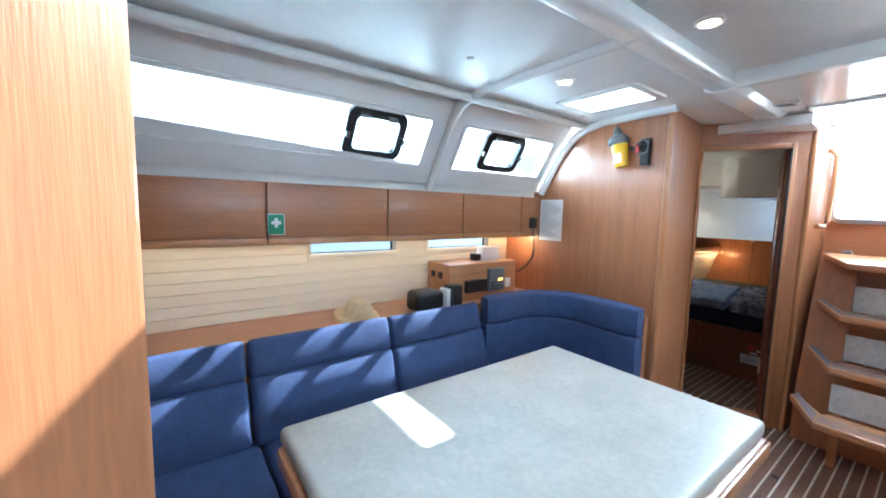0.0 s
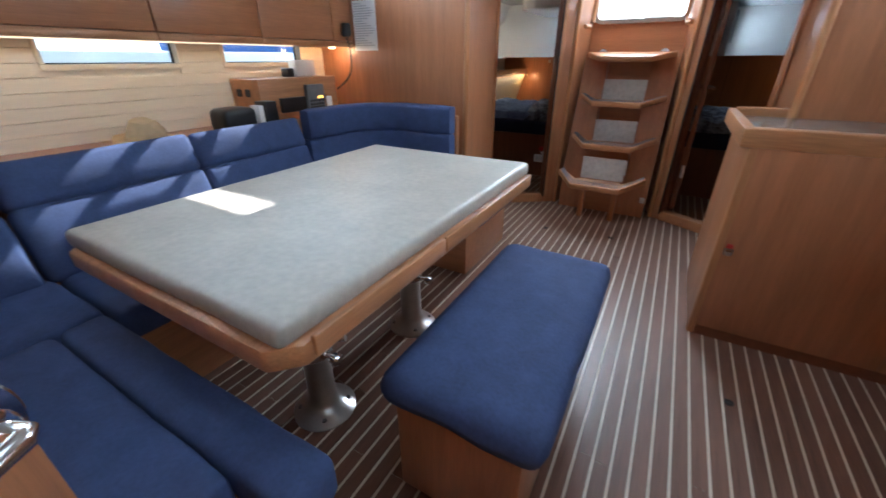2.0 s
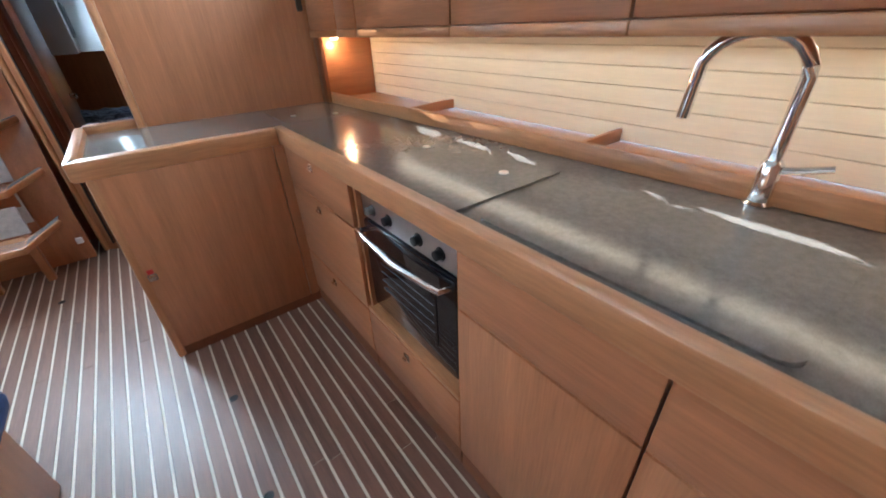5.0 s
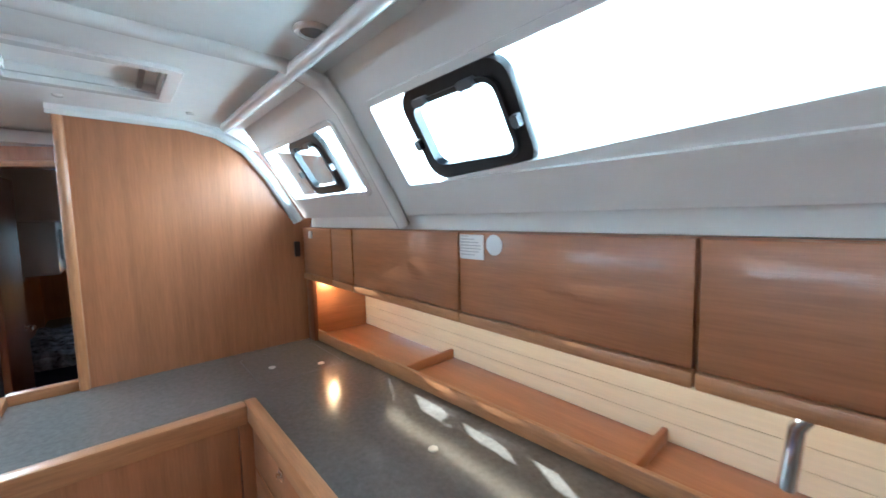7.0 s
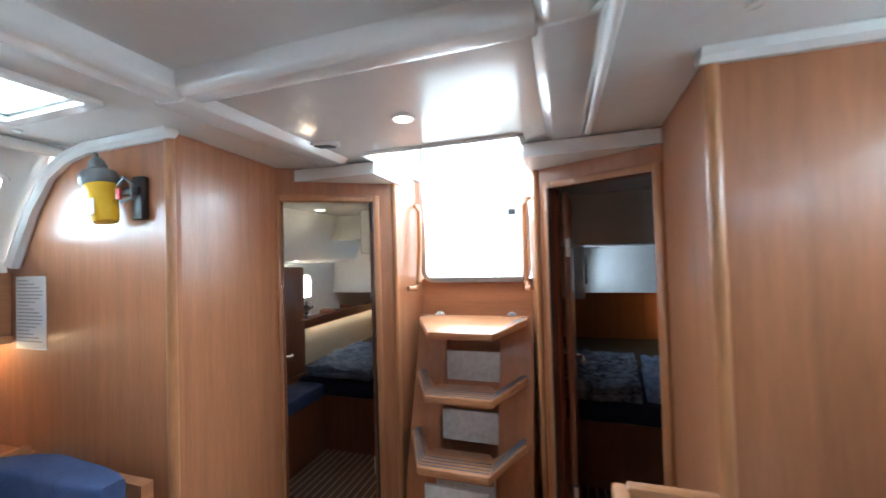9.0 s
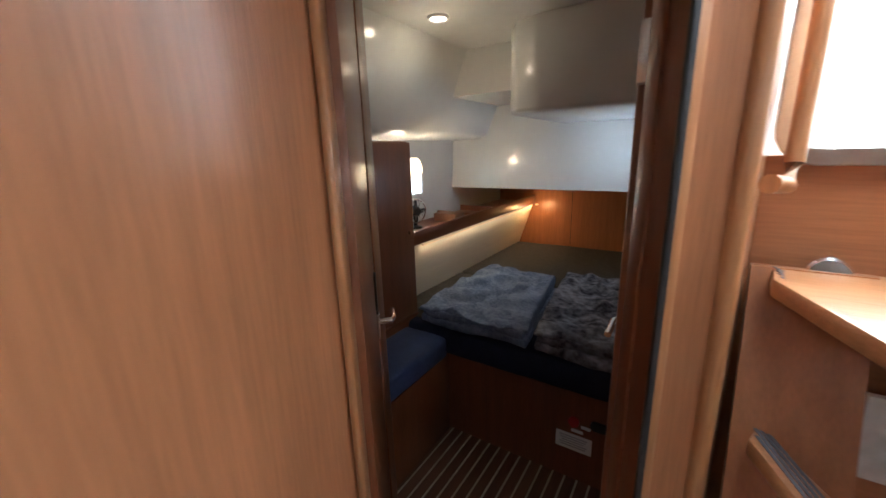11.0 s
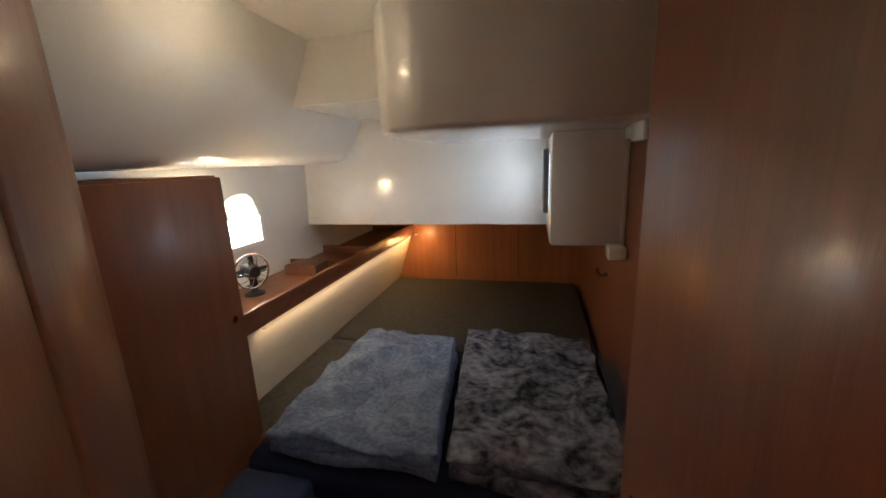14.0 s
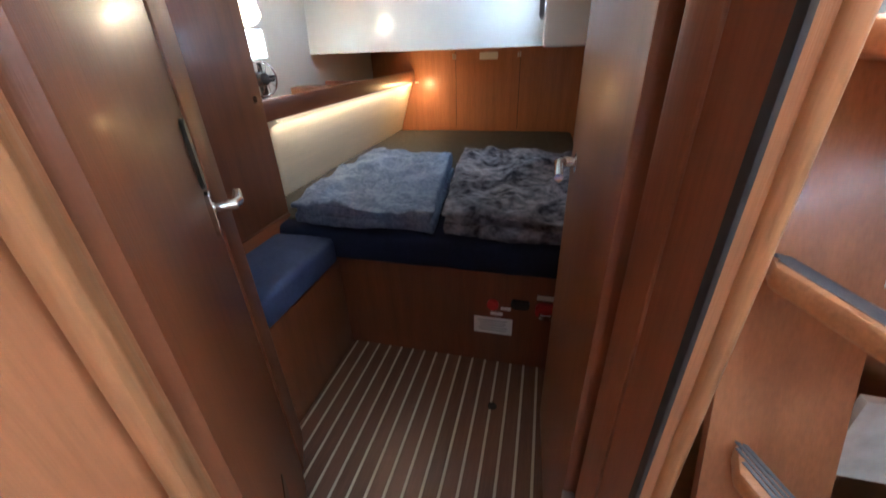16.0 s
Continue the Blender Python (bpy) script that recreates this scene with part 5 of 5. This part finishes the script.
sheet("notice", frame_at((1.823, 1.44, 1.503), (0, -1, 0), (0, 0, 1)), 0.10, 0.074, paper_m, "small white printed card on the galley locker", "notice", 7)
part("round_sticker", lathe([(0.03, 0), (0.03, 0.001), (0, 0.0012)], frame_at((1.8245, 1.352, 1.512), (0, -1, 0), (0, 0, 1)), 24), paper_m, label="round grey and white sticker on the locker", category="sticker")
part("socket_plate", plate(0.03, 0.085, 0.006, 0.012, frame_at((1.79, 2.789, 1.43), (1, 0, 0), (0, 0, 1)), 0.003), black, label="black switch plate on the bulkhead", category="switch")
part("switch_plate", plate(0.035, 0.04, 0.004, 0.008, frame_at((1.823, 2.66, 1.512), (0, -1, 0), (0, 0, 1)), 0.002), white_p, label="small white switch on the locker", category="switch")

# rescue beacon in its bracket
bc = thing("throw_light", (-1.09, 2.65, 1.72), "yellow and grey man-overboard light in a wall bracket", "safety light")
bmx = Matrix.Translation((-1.09, 2.645, 1.735)) @ Matrix.Rotation(radians(-12), 4, "Y")
part("float_body", lathe([(0.0, 0), (0.036, 0.0), (0.040, 0.01), (0.048, 0.11), (0.051, 0.15), (0.036, 0.165)], bmx, 20), yellow, bc, "yellow float body")
part("collar", lathe([(0.052, 0.140), (0.060, 0.150), (0.062, 0.17), (0.054, 0.19), (0.028, 0.205)], bmx, 20), grey_p, bc, "grey collar")
part("lamp_dome", lathe([(0.028, 0.20), (0.030, 0.215), (0.022, 0.24), (0.010, 0.25), (0.008, 0.268), (0, 0.27)], bmx, 16), grey_p, bc, "grey lamp dome")
part("label_patch", plate(0.05, 0.06, 0.004, 0.003, bmx @ frame_at((0.0, -0.045, 0.05), (1, 0, 0), (0, 0.1, 1))), paper_m, bc, "pale label")
part("bracket", join(box(-1.0, -0.945, 2.672, 2.70, 1.74, 1.90, 0.006), box(-1.06, -0.95, 2.66, 2.675, 1.83, 1.86, 0.004)), black, bc, "black wall bracket")
part("lanyard", tube([(-1.0, 2.63, 1.86), (-0.96, 2.625, 1.885), (-0.93, 2.63, 1.86), (-0.94, 2.635, 1.81), (-0.985, 2.63, 1.80)], 0.006, 6), grey_p, bc, "coiled grey lanyard")
part("tag", box(-1.005, -0.985, 2.622, 2.634, 1.81, 1.85, 0.003), red, bc, "red pull tag")

# VHF hand microphone
mic = thing("hand_microphone", (-1.745, 2.60, 1.31), "black radio hand microphone with coiled cord", "microphone")
part("mic_body", cushion(-1.765, -1.725, 2.565, 2.635, 1.315, 1.40, 0.016, 0.0, 0.03), black, mic)
cord = []
for i in range(150):
    f = i / 149
    bx0 = Vector((-1.745, 2.60, 1.315)).lerp(Vector((-1.80, 2.50, 0.98)), f) + Vector((0.05 * math.sin(f * 3.1), 0.03 * math.sin(f * 3.1), -0.05 * math.sin(f * 3.14)))
    a = f * 2 * math.pi * 22
    cord.append(bx0 + Vector((0.010 * math.cos(a), 0.010 * math.sin(a), 0)))
part("coiled_cord", tube(cord, 0.0034, 6), black, mic)

# chart-table cabinet with its instruments
nb = thing("instrument_cabinet", (-1.98, 2.18, 0.80), "small wooden instrument cabinet on the ledge", "cabinet")
part("cabinet_body", box(-2.10, -1.83, 1.87, 2.52, 0.80, 1.065, 0.006), solid_y, nb)
for y in (1.0, 1.06):
    part("socket", plate(0.045, 0.045, 0.006, 0.006, frame_at((-2.02 + (y - 1.0) * 1.4, 1.869, 0.985), (1, 0, 0), (0, 0, 1)), 0.002), black, nb, "black socket")
part("radio", box(-1.832, -1.80, 2.00, 2.20, 0.86, 0.95, 0.008), black, nb, "black radio front")
pnl = part("switch_panel", box(-1.832, -1.80, 2.215, 2.37, 0.85, 1.02, 0.008), grey_p, nb, "grey instrument panel")
for i in range(3):
    for j in range(5):
        part("key", box(-1.801, -1.797, 2.23 + 0.026 * j, 2.25 + 0.026 * j, 0.865 + 0.022 * i, 0.88 + 0.022 * i, 0.002, 1), black, pnl)
for y in (2.31, 2.34):
    part("indicator", box(-1.80, -1.796, y - 0.010, y + 0.010, 0.93, 0.945, 0.002, 1), led, pnl, "lit amber indicator")
part("outlet", plate(0.05, 0.07, 0.006, 0.008, frame_at((-1.829, 2.43, 0.90), (0, 1, 0), (0, 0, 1)), 0.003), white_p, nb, "white outlet")
rd = thing("speaker_unit", (-1.95, 2.34, 1.065), "small white speaker unit on the instrument cabinet", "speaker")
part("case", box(-1.99, -1.91, 2.25, 2.42, 1.066, 1.17, 0.012), white_p, rd)
part("stand", box(-2.0, -1.93, 2.19, 2.245, 1.066, 1.12, 0.008), black, rd)
bg = thing("black_case", (-1.80, 1.68, 0.80), "small black soft case on the settee ledge", "case")
part("case_body", cushion(-1.88, -1.72, 1.55, 1.75, 0.80, 0.925, 0.03, 0.01, 0.05), black, bg)
b2 = thing("box_pile", (-1.80, 1.86, 0.80), "black box with papers on the settee ledge", "box")
part("case", box(-1.80, -1.70, 1.80, 1.88, 0.80, 0.95, 0.004), black, b2)
part("papers", box(-1.80, -1.72, 1.765, 1.797, 0.80, 0.93, 0.002), paper_m, b2, "loose papers")
hat = thing("cream_hat", (-1.86, 1.20, 0.80), "crumpled cream sun hat on the settee ledge", "hat")
hb = lathe([(0.135, 0.0), (0.13, 0.012), (0.085, 0.02), (0.08, 0.07), (0.05, 0.115), (0, 0.122)], Matrix.Translation((-1.84, 1.20, 0.805)) @ Matrix.Rotation(radians(14), 4, "Y"), 28)
for v in hb.verts:
    v.co += Vector(noise.noise_vector(v.co * 14)) * 0.018
part("crown", hb, material("straw_cloth", (0.62, 0.46, 0.26), 0.9, vary=0.1, bump=0.3, bump_scale=200), hat)

# shelf lights under the lockers
for s, x, ys_ in ((1, 1.93, (2.70,)), (-1, -1.90, (2.60,))):
    for y in ys_:
        sl = thing("locker_lamp", (x, y, 1.245), "small warm lamp under the locker", "lamp", "locker lamps")
        part("lens", lathe([(0.018, 0.0), (0.022, 0.008), (0.0, 0.009)], Matrix.Translation((x, y, 1.243)), 14), warm_glow, sl)
        bulb("locker_light", (x, y, 1.225), 1.2, (1.0, 0.62, 0.28))
for s, x in ((1, 2.05), (-1, -1.98)):
    strip_light((x, 1.0, 1.25), 0.04, 2.6, 1.2, (1.0, 0.76, 0.5))
    bar = part("strip_lamp", box(x - 0.022, x + 0.022, -0.3, 2.3, 1.252, 1.258), dim_glow, label="narrow warm strip lamp under the lockers", category="lamp")

# floor lifting rings
for x, y in ((0.80, 1.214), (0.80, 1.698), (0.18, 3.05), (-0.28, 3.0), (-0.28, 1.2), (-0.74, 4.18)):
    part("floor_ring", lathe([(0.017, 0.0), (0.017, 0.0012), (0.012, 0.002), (0.010, -0.001), (0.0, -0.001)], Matrix.Translation((x, y, 0.0005)), 14), rubber, label="small dark lifting ring in the cabin sole", category="floor ring", group="floor rings")

# ---------------------------------------------------------------- outside
part("water", box(-300, 300, -300, 300, -0.62, -0.60), material("harbour_water", (0.03, 0.06, 0.07), 0.12, vary=0.2, scale=0.4, bump=0.4, bump_scale=2), kind="structure", label="calm harbour water round the boat", category="water")
ck = join(box(-0.33, 0.33, 3.98, 6.6, 1.24, 1.30), box(-0.36, -0.33, 3.98, 6.6, 1.24, 2.06), box(0.33, 0.36, 3.98, 6.6, 1.24, 2.06), box(-2.2, -0.40, 3.98, 6.6, 2.06, 2.10), box(0.40, 2.2, 3.98, 6.6, 2.06, 2.10))
part("cockpit", ck, gel, kind="structure", label="white gelcoat cockpit well and side decks", category="cockpit")
# unseen canvas hood, sized to keep direct sun off the steps and sole
hood = bmesh.new()
hv = [[hood.verts.new((x, y, z)) for x, z in ((-1.25, 2.12), (-1.1, 2.5), (-0.7, 2.74), (0, 2.82), (0.7, 2.74), (1.1, 2.5), (1.25, 2.12))] for y in (2.85, 5.5)]
for i in range(6):
    hood.faces.new((hv[0][i], hv[0][i + 1], hv[1][i + 1], hv[1][i]))
bmesh.ops.solidify(hood, geom=list(hood.faces), thickness=0.004)
part("sprayhood", hood, blind_m, label="unseen white canvas hood added over the companionway to block the sun", category="sprayhood")
pd = thing("steering_pedestal", (0.0, 5.9, 1.30), "white steering pedestal in the cockpit", "pedestal")
part("column", prism([(-0.16, 1.30), (0.16, 1.30), (0.12, 2.15), (-0.12, 2.15)], 5.8, 6.0, "y", 0.03), gel, pd)
part("instrument", box(-0.04, 0.04, 5.785, 5.80, 2.0, 2.06, 0.006), black, pd)
nb2 = thing("moored_yacht", (-6.5, 2.0, -0.6), "white neighbouring yacht hull with a blue stripe", "boat")
hull = prism([(-8.0, -0.62), (-6.4, -0.62), (-6.0, 1.3), (-8.4, 1.3)], -6, 9, "y", 0.05)
part("hull", hull, gel, nb2)
part("blue_cover", box(-6.9, -6.1, 3.9, 6.2, 1.28, 1.75, 0.05), material("blue_canvas", (0.04, 0.12, 0.35), 0.8), nb2)

part("backdrop", join(box(-14, 14, 14.0, 14.1, -0.6, 7.5)), glow("bright_sky_haze", (0.93, 0.97, 1.0), 3.2), kind="structure", label="bright hazy sky behind the cockpit", category="backdrop")
for s in (1, -1):
    part("backdrop", box(s * 14, s * 14.1, -14, 13.9, -0.6, 10), glow("bright_harbour_haze", (0.93, 0.97, 1.0), 2.6), kind="structure", label="bright hazy harbour beyond the windows", category="backdrop")

# ---------------------------------------------------------------- teak strips of the sole
x = -2.05
while x < 1.42:
    y1 = 4.42
    y0 = -0.65
    pcs = [(y0, 0.9 + 0.37 * math.sin(x * 21)), (0.9 + 0.37 * math.sin(x * 21), 2.6 + 0.3 * math.sin(x * 33 + 1)), (2.6 + 0.3 * math.sin(x * 33 + 1), y1)]
    for a, b in pcs:
        part("plank", box(x, x + 0.0455, a + 0.0006, b - 0.0006, -0.010, 0.0, 0.0008, 1), plank_m, bpy.data.objects["floor"], smooth=False)
    x += 0.0545
